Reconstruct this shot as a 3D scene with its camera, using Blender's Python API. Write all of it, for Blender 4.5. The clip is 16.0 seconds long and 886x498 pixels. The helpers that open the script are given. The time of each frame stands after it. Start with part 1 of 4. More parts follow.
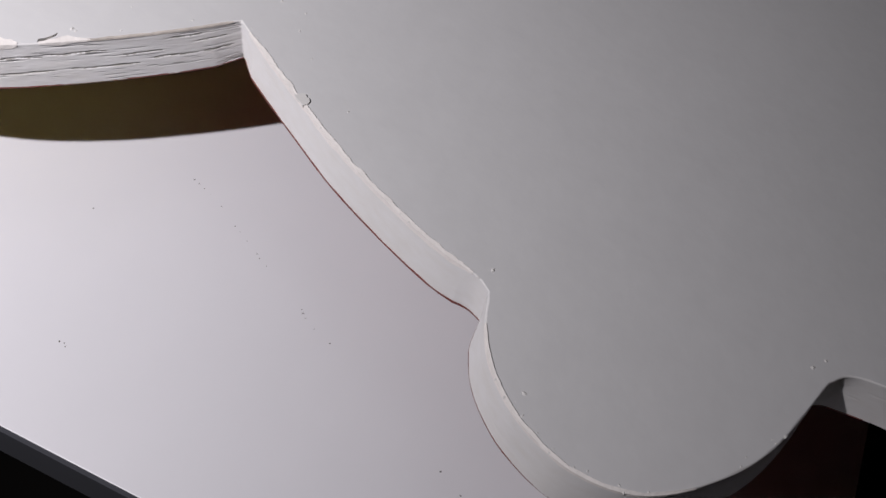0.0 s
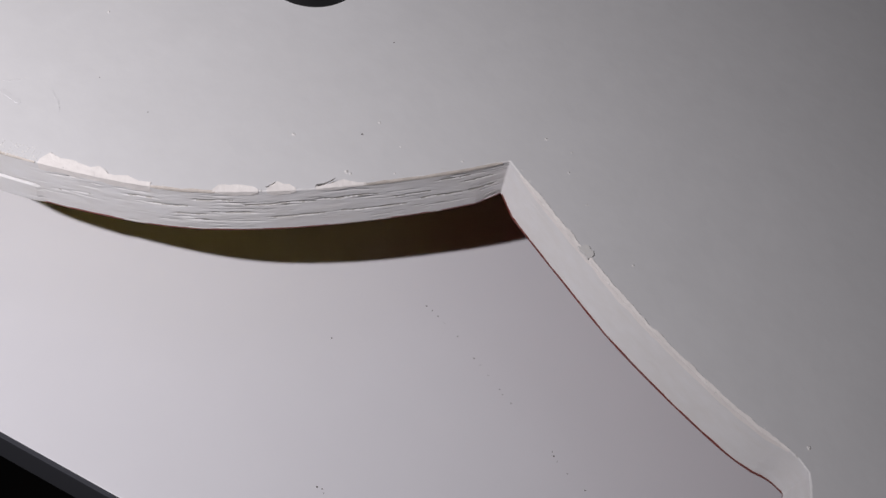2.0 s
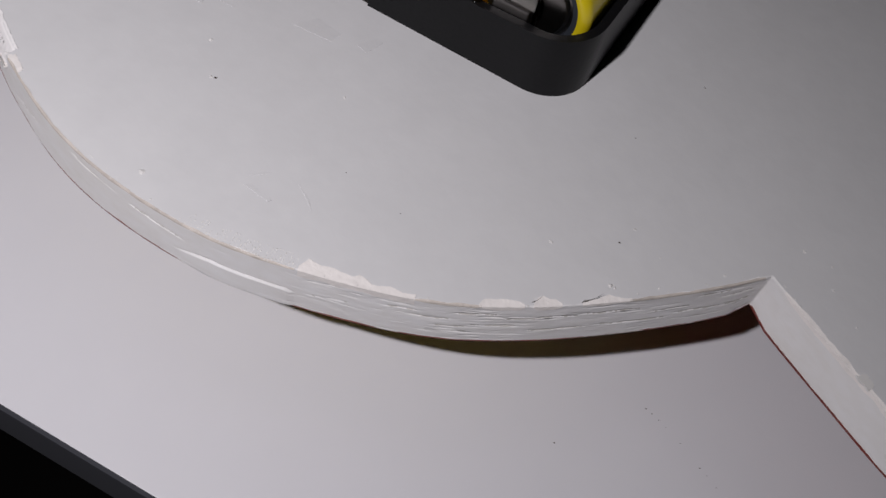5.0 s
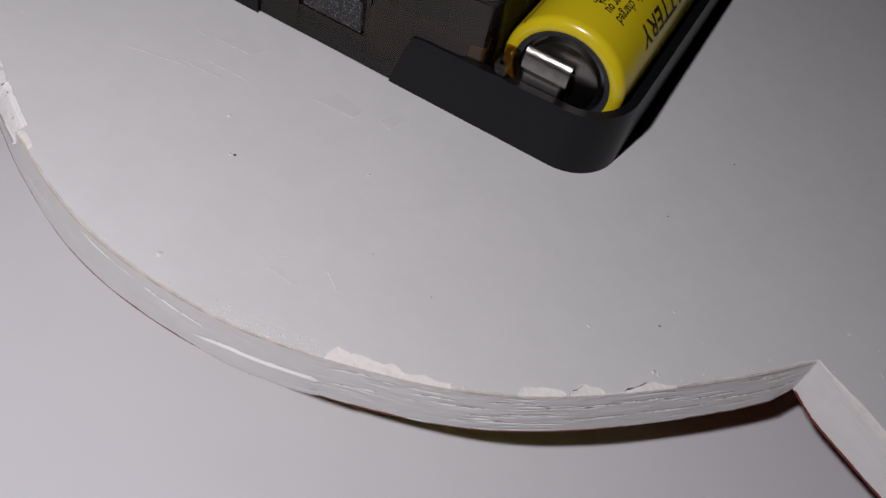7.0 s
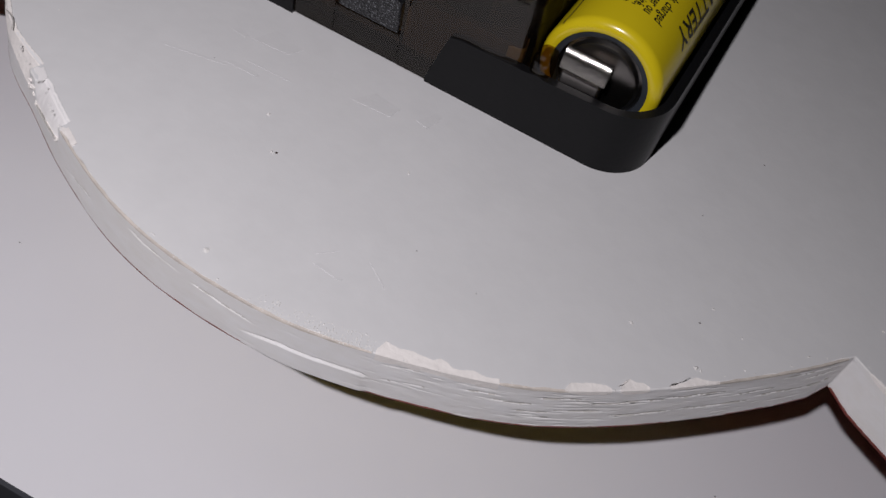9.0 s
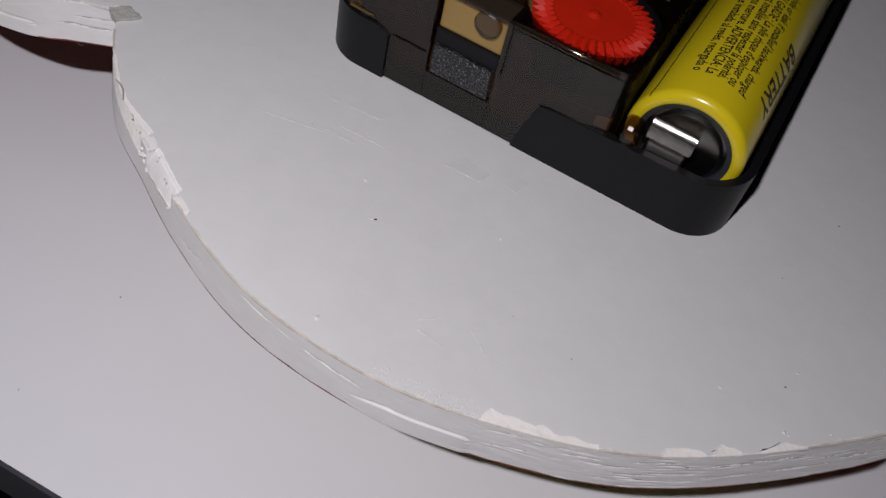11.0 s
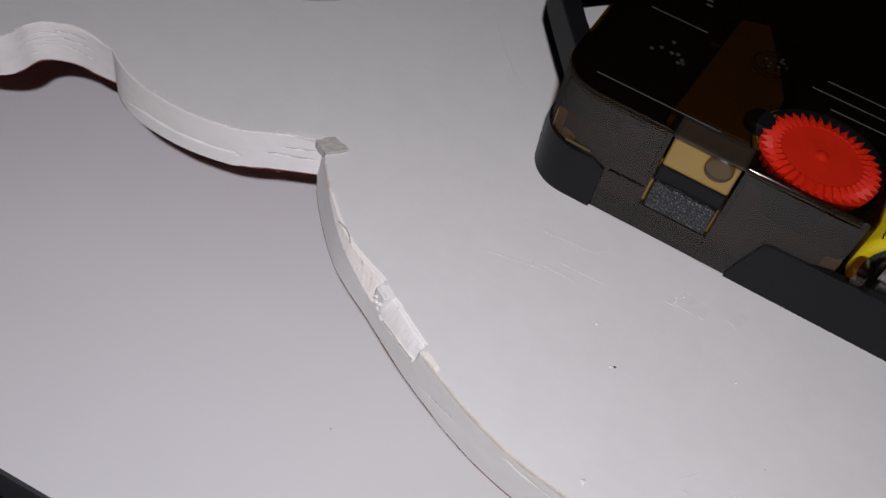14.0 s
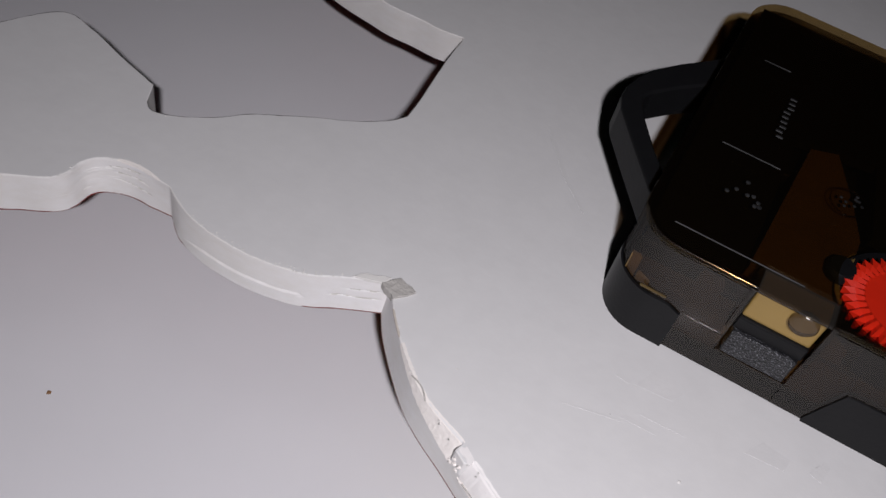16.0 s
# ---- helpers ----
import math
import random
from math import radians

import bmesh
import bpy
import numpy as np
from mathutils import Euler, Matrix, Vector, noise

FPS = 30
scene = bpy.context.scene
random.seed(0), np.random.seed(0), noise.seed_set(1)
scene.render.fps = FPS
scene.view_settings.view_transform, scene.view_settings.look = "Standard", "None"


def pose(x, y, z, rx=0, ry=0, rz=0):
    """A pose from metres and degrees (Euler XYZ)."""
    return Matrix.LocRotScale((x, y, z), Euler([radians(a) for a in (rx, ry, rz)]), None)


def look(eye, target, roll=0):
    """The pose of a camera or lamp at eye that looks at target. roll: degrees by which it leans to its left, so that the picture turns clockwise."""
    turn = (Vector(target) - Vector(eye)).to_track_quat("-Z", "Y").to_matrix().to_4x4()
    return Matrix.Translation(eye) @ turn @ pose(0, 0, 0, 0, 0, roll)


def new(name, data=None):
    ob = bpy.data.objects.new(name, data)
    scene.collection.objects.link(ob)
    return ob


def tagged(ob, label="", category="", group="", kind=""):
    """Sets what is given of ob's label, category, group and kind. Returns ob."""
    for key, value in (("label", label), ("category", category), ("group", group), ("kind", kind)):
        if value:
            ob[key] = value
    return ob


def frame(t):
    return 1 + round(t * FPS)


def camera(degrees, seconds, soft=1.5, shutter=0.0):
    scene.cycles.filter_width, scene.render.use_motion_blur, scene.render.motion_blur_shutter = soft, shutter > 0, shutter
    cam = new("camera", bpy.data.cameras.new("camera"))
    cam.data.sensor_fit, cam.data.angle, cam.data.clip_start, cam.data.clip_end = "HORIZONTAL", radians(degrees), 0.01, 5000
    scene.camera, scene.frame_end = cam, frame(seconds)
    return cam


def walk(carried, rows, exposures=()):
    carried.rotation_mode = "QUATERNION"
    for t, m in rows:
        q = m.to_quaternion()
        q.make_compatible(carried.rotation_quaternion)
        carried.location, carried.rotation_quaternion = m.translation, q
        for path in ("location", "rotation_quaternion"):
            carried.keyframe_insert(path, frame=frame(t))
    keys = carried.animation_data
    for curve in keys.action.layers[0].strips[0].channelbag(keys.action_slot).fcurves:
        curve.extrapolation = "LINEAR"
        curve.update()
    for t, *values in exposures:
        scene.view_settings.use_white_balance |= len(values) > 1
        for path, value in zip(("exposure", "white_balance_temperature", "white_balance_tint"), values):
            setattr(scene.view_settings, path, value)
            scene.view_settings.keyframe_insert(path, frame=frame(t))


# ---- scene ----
cam = camera(51.49, 16.0)
# seconds; eye in millimetres; turn in degrees
PATH = [
    (0, 106.69, -100.59, 97.60, 33.99, -7.06, 27.83),
    (0.5, 102.54, -99.48, 98.82, 33.54, -7.03, 27.16),
    (1, 88.55, -98.73, 100.66, 33.73, -7.41, 27.04),
    (1.5, 81.37, -102.26, 99.61, 34.70, -7.20, 28.16),
    (2, 73.71, -102.14, 100.24, 34.43, -7.27, 29.18),
    (2.5, 66.18, -104.32, 100.61, 34.24, -8.47, 29.18),
    (3, 60.77, -103.90, 102.05, 34.46, -8.48, 29.70),
    (3.5, 58.72, -103.53, 100.52, 35.11, -8.17, 30.20),
    (4, 56.14, -102.56, 101.47, 34.86, -7.98, 30.70),
    (4.5, 50.45, -105.83, 98.31, 35.19, -7.93, 31.04),
    (4.7, 46.05, -104.89, 99.48, 33.64, -8.54, 30.92),
    (7, 36.79, -103.78, 95.56, 38.26, -9.59, 29.89),
    (7.5, 34.71, -105.05, 94.90, 39.00, -10.30, 29.38),
    (8, 33.20, -106.02, 93.40, 38.86, -10.51, 29.27),
    (10.3, 30.69, -112.05, 95.74, 39.08, -9.83, 30.17),
    (10.5, 26.77, -112.64, 95.55, 39.06, -9.65, 30.44),
    (11, 23.25, -110.68, 99.94, 39.24, -9.71, 30.28),
    (11.5, 22.05, -110.05, 101.68, 39.79, -9.82, 29.95),
    (12, 17.77, -112.59, 100.47, 39.74, -9.70, 29.91),
    (12.5, 14.66, -114.23, 102.24, 39.40, -9.69, 29.68),
    (13, 11.32, -113.44, 103.78, 39.52, -9.61, 29.48),
    (13.5, -0.13, -113.36, 104.90, 39.38, -9.83, 29.28),
    (14, -9.00, -113.54, 106.59, 38.74, -9.79, 29.32),
    (14.5, -14.99, -109.46, 106.53, 38.74, -10.03, 28.90),
    (15, -25.60, -108.80, 107.49, 38.16, -10.16, 28.53),
    (15.5, -31.01, -107.96, 109.20, 38.69, -10.33, 28.37),
    (16, -26.37, -105.64, 113.74, 39.03, -10.04, 28.55),
]
walk(cam, [(t, pose(x * 0.001, y * 0.001, z * 0.001, rx, ry, rz)) for t, x, y, z, rx, ry, rz in PATH],
     [(0, 0.55), (1.5, 0.2), (3.5, -0.15), (7.5, -0.3), (11.5, -0.3), (14.5, -0.1), (16, 0.05)])

MM = 0.001

# ---- light ----
world = bpy.data.worlds.new("world")
scene.world = world
world.use_nodes = True
world.node_tree.nodes["Background"].inputs[0].default_value = (0.55, 0.6, 0.7, 1)
world.node_tree.nodes["Background"].inputs[1].default_value = 0.02

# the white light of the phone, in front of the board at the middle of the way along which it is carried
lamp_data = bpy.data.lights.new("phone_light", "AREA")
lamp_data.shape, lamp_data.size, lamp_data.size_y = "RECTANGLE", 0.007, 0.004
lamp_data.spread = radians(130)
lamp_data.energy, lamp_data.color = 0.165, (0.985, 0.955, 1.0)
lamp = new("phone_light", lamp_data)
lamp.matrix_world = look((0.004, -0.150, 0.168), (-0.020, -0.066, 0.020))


# ---- materials ----
def material(name, colour, rough=0.5, metal=0.0, grain=0.0, grain_size=400.0, bump=0.0, bump_size=900.0, coat=0.0, second=None, stretch=(1, 1, 1), stains=0.0):
    m = bpy.data.materials.new(name)
    m.use_nodes = True
    n, link = m.node_tree.nodes, m.node_tree.links
    b = n["Principled BSDF"]
    b.inputs["Roughness"].default_value = rough
    b.inputs["Metallic"].default_value = metal
    b.inputs["Coat Weight"].default_value = coat
    b.inputs["Coat Roughness"].default_value = 0.15
    place = n.new("ShaderNodeTexCoord")
    squeeze = n.new("ShaderNodeMapping")
    squeeze.inputs["Scale"].default_value = stretch
    link.new(place.outputs["Object"], squeeze.inputs["Vector"])
    fine = n.new("ShaderNodeTexNoise")
    fine.inputs["Scale"].default_value, fine.inputs["Detail"].default_value = grain_size, 6
    link.new(squeeze.outputs[0], fine.inputs["Vector"])
    broad = n.new("ShaderNodeTexNoise")
    broad.inputs["Scale"].default_value, broad.inputs["Detail"].default_value = grain_size * 0.09, 4
    link.new(squeeze.outputs[0], broad.inputs["Vector"])
    both = n.new("ShaderNodeMath")
    both.operation = "MULTIPLY_ADD"
    link.new(fine.outputs[0], both.inputs[0])
    both.inputs[1].default_value = 0.5
    half = n.new("ShaderNodeMath")
    half.operation = "MULTIPLY"
    half.inputs[1].default_value = 0.5 + stains
    link.new(broad.outputs[0], half.inputs[0])
    link.new(half.outputs[0], both.inputs[2])
    ramp = n.new("ShaderNodeValToRGB")
    ramp.color_ramp.elements[0].position, ramp.color_ramp.elements[1].position = 0.3, 0.7
    other = second or tuple(c * (1 - grain) for c in colour)
    ramp.color_ramp.elements[0].color = (*other, 1)
    ramp.color_ramp.elements[1].color = (*colour, 1)
    link.new(both.outputs[0], ramp.inputs[0])
    link.new(ramp.outputs[0], b.inputs["Base Color"])
    if bump:
        relief = n.new("ShaderNodeTexNoise")
        relief.inputs["Scale"].default_value, relief.inputs["Detail"].default_value = bump_size, 5
        link.new(squeeze.outputs[0], relief.inputs["Vector"])
        bumps = n.new("ShaderNodeBump")
        bumps.inputs["Strength"].default_value, bumps.inputs["Distance"].default_value = bump, 0.0004
        link.new(relief.outputs[0], bumps.inputs["Height"])
        link.new(bumps.outputs[0], b.inputs["Normal"])
    return m


def smoky(name, tint, clear, body, rough=0.12):
    """Smoked clear plastic: part of the light goes straight through, tinted."""
    m = bpy.data.materials.new(name)
    m.use_nodes = True
    n, link = m.node_tree.nodes, m.node_tree.links
    b = n["Principled BSDF"]
    b.inputs["Base Color"].default_value = (*body, 1)
    b.inputs["Roughness"].default_value = rough
    passing = n.new("ShaderNodeBsdfTransparent")
    passing.inputs[0].default_value = (*tint, 1)
    mix = n.new("ShaderNodeMixShader")
    mix.inputs[0].default_value = 1 - clear
    link.new(passing.outputs[0], mix.inputs[1])
    link.new(b.outputs[0], mix.inputs[2])
    shine = n.new("ShaderNodeBsdfGlossy")
    shine.inputs["Roughness"].default_value = rough
    skin = n.new("ShaderNodeMixShader")
    skin.inputs[0].default_value = 0.05
    link.new(mix.outputs[0], skin.inputs[1])
    link.new(shine.outputs[0], skin.inputs[2])
    link.new(skin.outputs[0], n["Material Output"].inputs[0])
    b.inputs["Specular IOR Level"].default_value = 0.0
    return m


PAINT = material("white_board_paint", (0.71, 0.70, 0.705), 0.50, grain=0.07, grain_size=330, bump=0.07, bump_size=700, stains=0.03)
# the shade inside the cracks, put into the colour of the fibre
CRACK_SHADE = material("shaded_crack_fibre", (0.63, 0.60, 0.57), 0.95, grain=0.35, grain_size=700)
FIBRE = material("raw_board_edge", (0.80, 0.785, 0.79), 0.8, grain=0.10, second=(0.73, 0.70, 0.675), grain_size=700, bump=0.10, bump_size=1500, stretch=(0.6, 0.6, 1.4), stains=0.1)
TORN = material("torn_board_paper", (0.90, 0.85, 0.82), 0.9, grain=0.12, grain_size=1200, bump=0.3, bump_size=1800)
GREY_TORN = material("grey_torn_paper", (0.55, 0.525, 0.50), 0.9, grain=0.3, grain_size=1500, bump=0.6, bump_size=1800)
FACE_PAINT = material("painted_face", (0.34, 0.27, 0.06), 0.5, grain=0.3, grain_size=190, stains=0.1)
DARK_PAINT = material("dark_red_paint", (0.22, 0.032, 0.02), 0.5, grain=0.4, grain_size=600)
_n, _l = FACE_PAINT.node_tree.nodes, FACE_PAINT.node_tree.links
_split = _n.new("ShaderNodeSeparateXYZ")
_l.new(_n["Texture Coordinate"].outputs["Object"], _split.inputs[0])
_far = _n.new("ShaderNodeMath")
_far.operation = "ABSOLUTE"
_l.new(_split.outputs[0], _far.inputs[0])
_zone = _n.new("ShaderNodeMapRange")
_zone.inputs[1].default_value, _zone.inputs[2].default_value = 0.040, 0.050
_l.new(_far.outputs[0], _zone.inputs[0])
_mix = _n.new("ShaderNodeMix")
_mix.data_type = "RGBA"
_l.new(_zone.outputs[0], _mix.inputs[0])
_l.new(_n["Color Ramp"].outputs[0], _mix.inputs[6])
_mix.inputs[7].default_value = (0.17, 0.03, 0.02, 1)
_l.new(_mix.outputs[2], _n["Principled BSDF"].inputs["Base Color"])
LAMINATE = material("white_table_laminate", (0.74, 0.725, 0.755), 0.33, grain=0.03, grain_size=120, bump=0.03, bump_size=500, stains=0.05)
EDGE_BAND = material("table_edge_band", (0.035, 0.036, 0.045), 0.8, grain=0.1, grain_size=300)
DARK_FLOOR = material("dark_floor", (0.035, 0.03, 0.028), 0.6, grain=0.4, grain_size=20)
ROOM_WALL = material("room_wall_paint", (0.4, 0.38, 0.35), 0.8, grain=0.08, grain_size=8)
BLACK_PLASTIC = material("black_plastic", (0.007, 0.007, 0.008), 0.40, grain=0.25, grain_size=700, bump=0.06, bump_size=1800)
HANGER_PLASTIC = material("matt_black_plastic", (0.008, 0.008, 0.009), 0.5, grain=0.2, grain_size=500, bump=0.08, bump_size=1500)
TEXTURED = material("textured_black_plastic", (0.012, 0.012, 0.014), 0.3, grain=0.3, grain_size=900, bump=0.8, bump_size=3200)
# glints on the tips of the spark-eroded texture, painted as pale specks
_n, _l = TEXTURED.node_tree.nodes, TEXTURED.node_tree.links
_glints = _n.new("ShaderNodeTexNoise")
_glints.inputs["Scale"].default_value, _glints.inputs["Detail"].default_value = 4600, 2
_l.new(_n["Texture Coordinate"].outputs["Object"], _glints.inputs["Vector"])
_ramp = _n.new("ShaderNodeValToRGB")
_ramp.color_ramp.elements[0].position, _ramp.color_ramp.elements[1].position = 0.56, 0.74
_ramp.color_ramp.elements[0].color, _ramp.color_ramp.elements[1].color = (0.010, 0.010, 0.012, 1), (0.30, 0.31, 0.34, 1)
_l.new(_glints.outputs[0], _ramp.inputs[0])
_l.new(_ramp.outputs[0], _n["Principled BSDF"].inputs["Base Color"])
TAN = material("tan_plastic", (0.34, 0.22, 0.065), 0.45, grain=0.12, grain_size=300)
BROWN = material("brown_plastic", (0.33, 0.20, 0.06), 0.5, grain=0.25, grain_size=300)
RED = material("red_plastic", (0.58, 0.018, 0.006), 0.40, grain=0.18, grain_size=500, bump=0.05, bump_size=1500)
YELLOW = material("yellow_battery_sleeve", (0.72, 0.56, 0.012), 0.26, grain=0.05, grain_size=300, coat=0.4)
STEEL = material("worn_steel", (0.60, 0.57, 0.54), 0.26, metal=1.0, grain=0.2, grain_size=900, bump=0.12, bump_size=2500, stretch=(0.3, 2, 2))
# darker copy of the steel, with the shade of the bay in its colour
SHADED_STEEL = material("shaded_steel", (0.30, 0.28, 0.27), 0.3, metal=1.0, grain=0.25, grain_size=600)
GASKET = material("dark_gasket", (0.035, 0.04, 0.05), 0.4, grain=0.2, grain_size=800)
INK = material("black_ink", (0.02, 0.018, 0.01), 0.4)
SPECK = material("dark_speck", (0.08, 0.06, 0.05), 0.8, grain=0.4, grain_size=2500)
WHITE_FLAKE = material("white_flake_paper", (0.88, 0.85, 0.845), 0.7, grain=0.06, grain_size=900, bump=0.1, bump_size=1500)
RIM_PAPER = material("browned_torn_paper", (0.72, 0.65, 0.59), 0.9, grain=0.35, grain_size=900, bump=0.4, bump_size=1800)
PALE_SPECK = material("pale_speck", (0.76, 0.74, 0.72), 0.8, grain=0.1, grain_size=2500)
HAIR = material("pale_fibre", (0.55, 0.45, 0.32), 0.7, grain=0.2, grain_size=2500)
SMOKE = smoky("smoked_plastic", (0.74, 0.62, 0.48), 0.50, (0.013, 0.010, 0.008), 0.18)
SMOKE_TOP = smoky("smoked_plastic_top", (0.80, 0.66, 0.42), 0.78, (0.006, 0.005, 0.004), 0.10)
CLEAR = smoky("clear_smoked_plastic", (0.66, 0.60, 0.50), 0.72, (0.05, 0.045, 0.04), 0.3)
AMBER = material("amber_plastic", (0.13, 0.085, 0.025), 0.5, grain=0.35, grain_size=160)
# moulded ridges of the lid; their glints are put in as a paler colour
GLINT_RIDGE = material("glint_toned_ridge", (0.04, 0.04, 0.043), 0.5, grain=0.9, grain_size=2600)
for _m in (BLACK_PLASTIC, HANGER_PLASTIC, RED, GLINT_RIDGE):
    _m.node_tree.nodes["Principled BSDF"].inputs["Specular IOR Level"].default_value = 0.2


# ---- helpers of this scene ----
def empty(name, label, category, at=(0, 0, 0), group=""):
    ob = new(name)
    ob.location = Vector(at) * MM
    ob.empty_display_size = 0.005
    return tagged(ob, label, category, group)


def hang(ob, parent):
    """Make ob a part of parent and leave it where it is."""
    ob.parent = parent
    whole = parent.matrix_basis if parent.parent is None else parent.parent.matrix_basis @ parent.matrix_parent_inverse @ parent.matrix_basis
    ob.matrix_parent_inverse = whole.inverted()
    return ob


def solid(name, verts, faces, mat, parent=None, label="", smooth=False):
    """A mesh object from millimetre corners."""
    me = bpy.data.meshes.new(name)
    me.from_pydata([(x * MM, y * MM, z * MM) for x, y, z in verts], [], faces)
    me.validate()
    me.materials.append(mat)
    if smooth:
        me.shade_smooth()
    ob = new(name, me)
    if parent is not None:
        hang(ob, parent)
    if label:
        ob["label"] = label
    return ob


def part(name, bm, mat, parent=None, label="", smooth_angle=None):
    """One bmesh, in millimetres, as one mesh object."""
    bmesh.ops.scale(bm, vec=(MM, MM, MM), verts=bm.verts)
    bmesh.ops.recalc_face_normals(bm, faces=bm.faces)
    me = bpy.data.meshes.new(name)
    if smooth_angle is not None:
        for e in bm.edges:
            e.smooth = len(e.link_faces) == 2 and e.calc_face_angle(0) < radians(smooth_angle)
        for f in bm.faces:
            f.smooth = True
    bm.to_mesh(me)
    bm.free()
    me.materials.append(mat)
    ob = new(name, me)
    if parent is not None:
        hang(ob, parent)
    if label:
        ob["label"] = label
    return ob


def block(x0, x1, y0, y1, z0, z1, bevel=0.3, segments=2):
    bm = bmesh.new()
    bmesh.ops.create_cube(bm, size=1)
    bmesh.ops.scale(bm, vec=(x1 - x0, y1 - y0, z1 - z0), verts=bm.verts)
    bmesh.ops.translate(bm, vec=((x0 + x1) / 2, (y0 + y1) / 2, (z0 + z1) / 2), verts=bm.verts)
    if bevel:
        bmesh.ops.bevel(bm, geom=bm.edges[:], offset=bevel, segments=segments, affect="EDGES", profile=0.5)
    return bm


def prism(outline, z0, z1, bevel=0.0, segments=2):
    """An upright prism over a closed outline."""
    bm = bmesh.new()
    low = [bm.verts.new((x, y, z0)) for x, y in outline]
    bm.faces.new(low).normal_update()
    made = bmesh.ops.extrude_face_region(bm, geom=bm.faces[:])
    bmesh.ops.translate(bm, vec=(0, 0, z1 - z0), verts=[v for v in made["geom"] if isinstance(v, bmesh.types.BMVert)])
    if bevel:
        rim = [e for e in bm.edges if abs(e.verts[0].co.z - z1) < 1e-6 and abs(e.verts[1].co.z - z1) < 1e-6]
        bmesh.ops.bevel(bm, geom=rim, offset=bevel, segments=segments, affect="EDGES", profile=0.5)
    return bm


def arc(cx, cy, r, a0, a1, steps):
    return [(cx + r * math.cos(radians(a0 + (a1 - a0) * i / steps)), cy + r * math.sin(radians(a0 + (a1 - a0) * i / steps))) for i in range(steps + 1)]


def rounded(x0, x1, y0, y1, r, steps=8):
    return (arc(x1 - r, y0 + r, r, -90, 0, steps) + arc(x1 - r, y1 - r, r, 0, 90, steps)
            + arc(x0 + r, y1 - r, r, 90, 180, steps) + arc(x0 + r, y0 + r, r, 180, 270, steps))


def lathe(profile, steps=48, axis="z", centre=(0, 0, 0)):
    """Turn a profile of (radius, height) round an axis."""
    bm = bmesh.new()
    rings = []
    for r, h in profile:
        if r < 1e-6:
            rings.append([bm.verts.new((0, 0, h))])
        else:
            rings.append([bm.verts.new((r * math.cos(2 * math.pi * i / steps), r * math.sin(2 * math.pi * i / steps), h)) for i in range(steps)])
    for a, b in zip(rings, rings[1:]):
        for i in range(steps):
            j = (i + 1) % steps
            corners = [a[i % len(a)], a[j % len(a)], b[j % len(b)], b[i % len(b)]]
            corners = list(dict.fromkeys(corners))
            if len(corners) > 2:
                bm.faces.new(corners)
    if axis == "y":
        bmesh.ops.rotate(bm, matrix=Matrix.Rotation(radians(-90), 3, "X"), verts=bm.verts)
    bmesh.ops.translate(bm, vec=centre, verts=bm.verts)
    return bm


def curve_through(points, steps):
    """A smooth run through a few points; its ends are corners."""
    pts = [np.array(p, float) for p in points]
    pts = [2 * pts[0] - pts[1], *pts, 2 * pts[-1] - pts[-2]]
    out = []
    for a, b, c, d in zip(pts, pts[1:], pts[2:], pts[3:]):
        for k in range(steps):
            t = k / steps
            out.append(0.5 * (2 * b + (c - a) * t + (2 * a - 5 * b + 4 * c - d) * t * t + (3 * b - a - 3 * c + d) * t ** 3))
    return [(float(p[0]), float(p[1])) for p in out]


def arc_through(a, b, c, steps):
    """The circular arc from a through b to c, without its last point."""
    (ax, ay), (bx, by), (cx, cy) = a, b, c
    d = 2 * (ax * (by - cy) + bx * (cy - ay) + cx * (ay - by))
    ux = ((ax * ax + ay * ay) * (by - cy) + (bx * bx + by * by) * (cy - ay) + (cx * cx + cy * cy) * (ay - by)) / d
    uy = ((ax * ax + ay * ay) * (cx - bx) + (bx * bx + by * by) * (ax - cx) + (cx * cx + cy * cy) * (bx - ax)) / d
    r = math.hypot(ax - ux, ay - uy)
    a0, a1, a2 = (math.atan2(y - uy, x - ux) for x, y in (a, b, c))
    turn = (a2 - a0) % (2 * math.pi)
    if (a1 - a0) % (2 * math.pi) > turn:
        turn -= 2 * math.pi
    return [(ux + r * math.cos(a0 + turn * i / steps), uy + r * math.sin(a0 + turn * i / steps)) for i in range(steps)]


def tube(name, points, r, mat, parent, label="", smooth_run=False):
    """A round bar along points."""
    cu = bpy.data.curves.new(name, "CURVE")
    cu.dimensions, cu.bevel_depth, cu.bevel_resolution, cu.use_fill_caps = "3D", r * MM, 2, True
    sp = cu.splines.new("BEZIER" if smooth_run else "POLY")
    got = sp.bezier_points if smooth_run else sp.points
    got.add(len(points) - 1)
    for b, q in zip(got, points):
        b.co = Vector(q) * MM if smooth_run else (*(Vector(q) * MM), 1)
        if smooth_run:
            b.handle_left_type = b.handle_right_type = "AUTO"
    cu.materials.append(mat)
    tmp = new(name, cu)
    bpy.context.view_layer.update()
    me = bpy.data.meshes.new_from_object(tmp.evaluated_get(bpy.context.evaluated_depsgraph_get()))
    bpy.data.objects.remove(tmp)
    bpy.data.curves.remove(cu)
    me.shade_smooth()
    ob = hang(new(name, me), parent)
    if label:
        ob["label"] = label
    return ob


def hashed(*key):
    return random.Random(repr(key)).random()


# ---- room ----
ROOM = 1.6


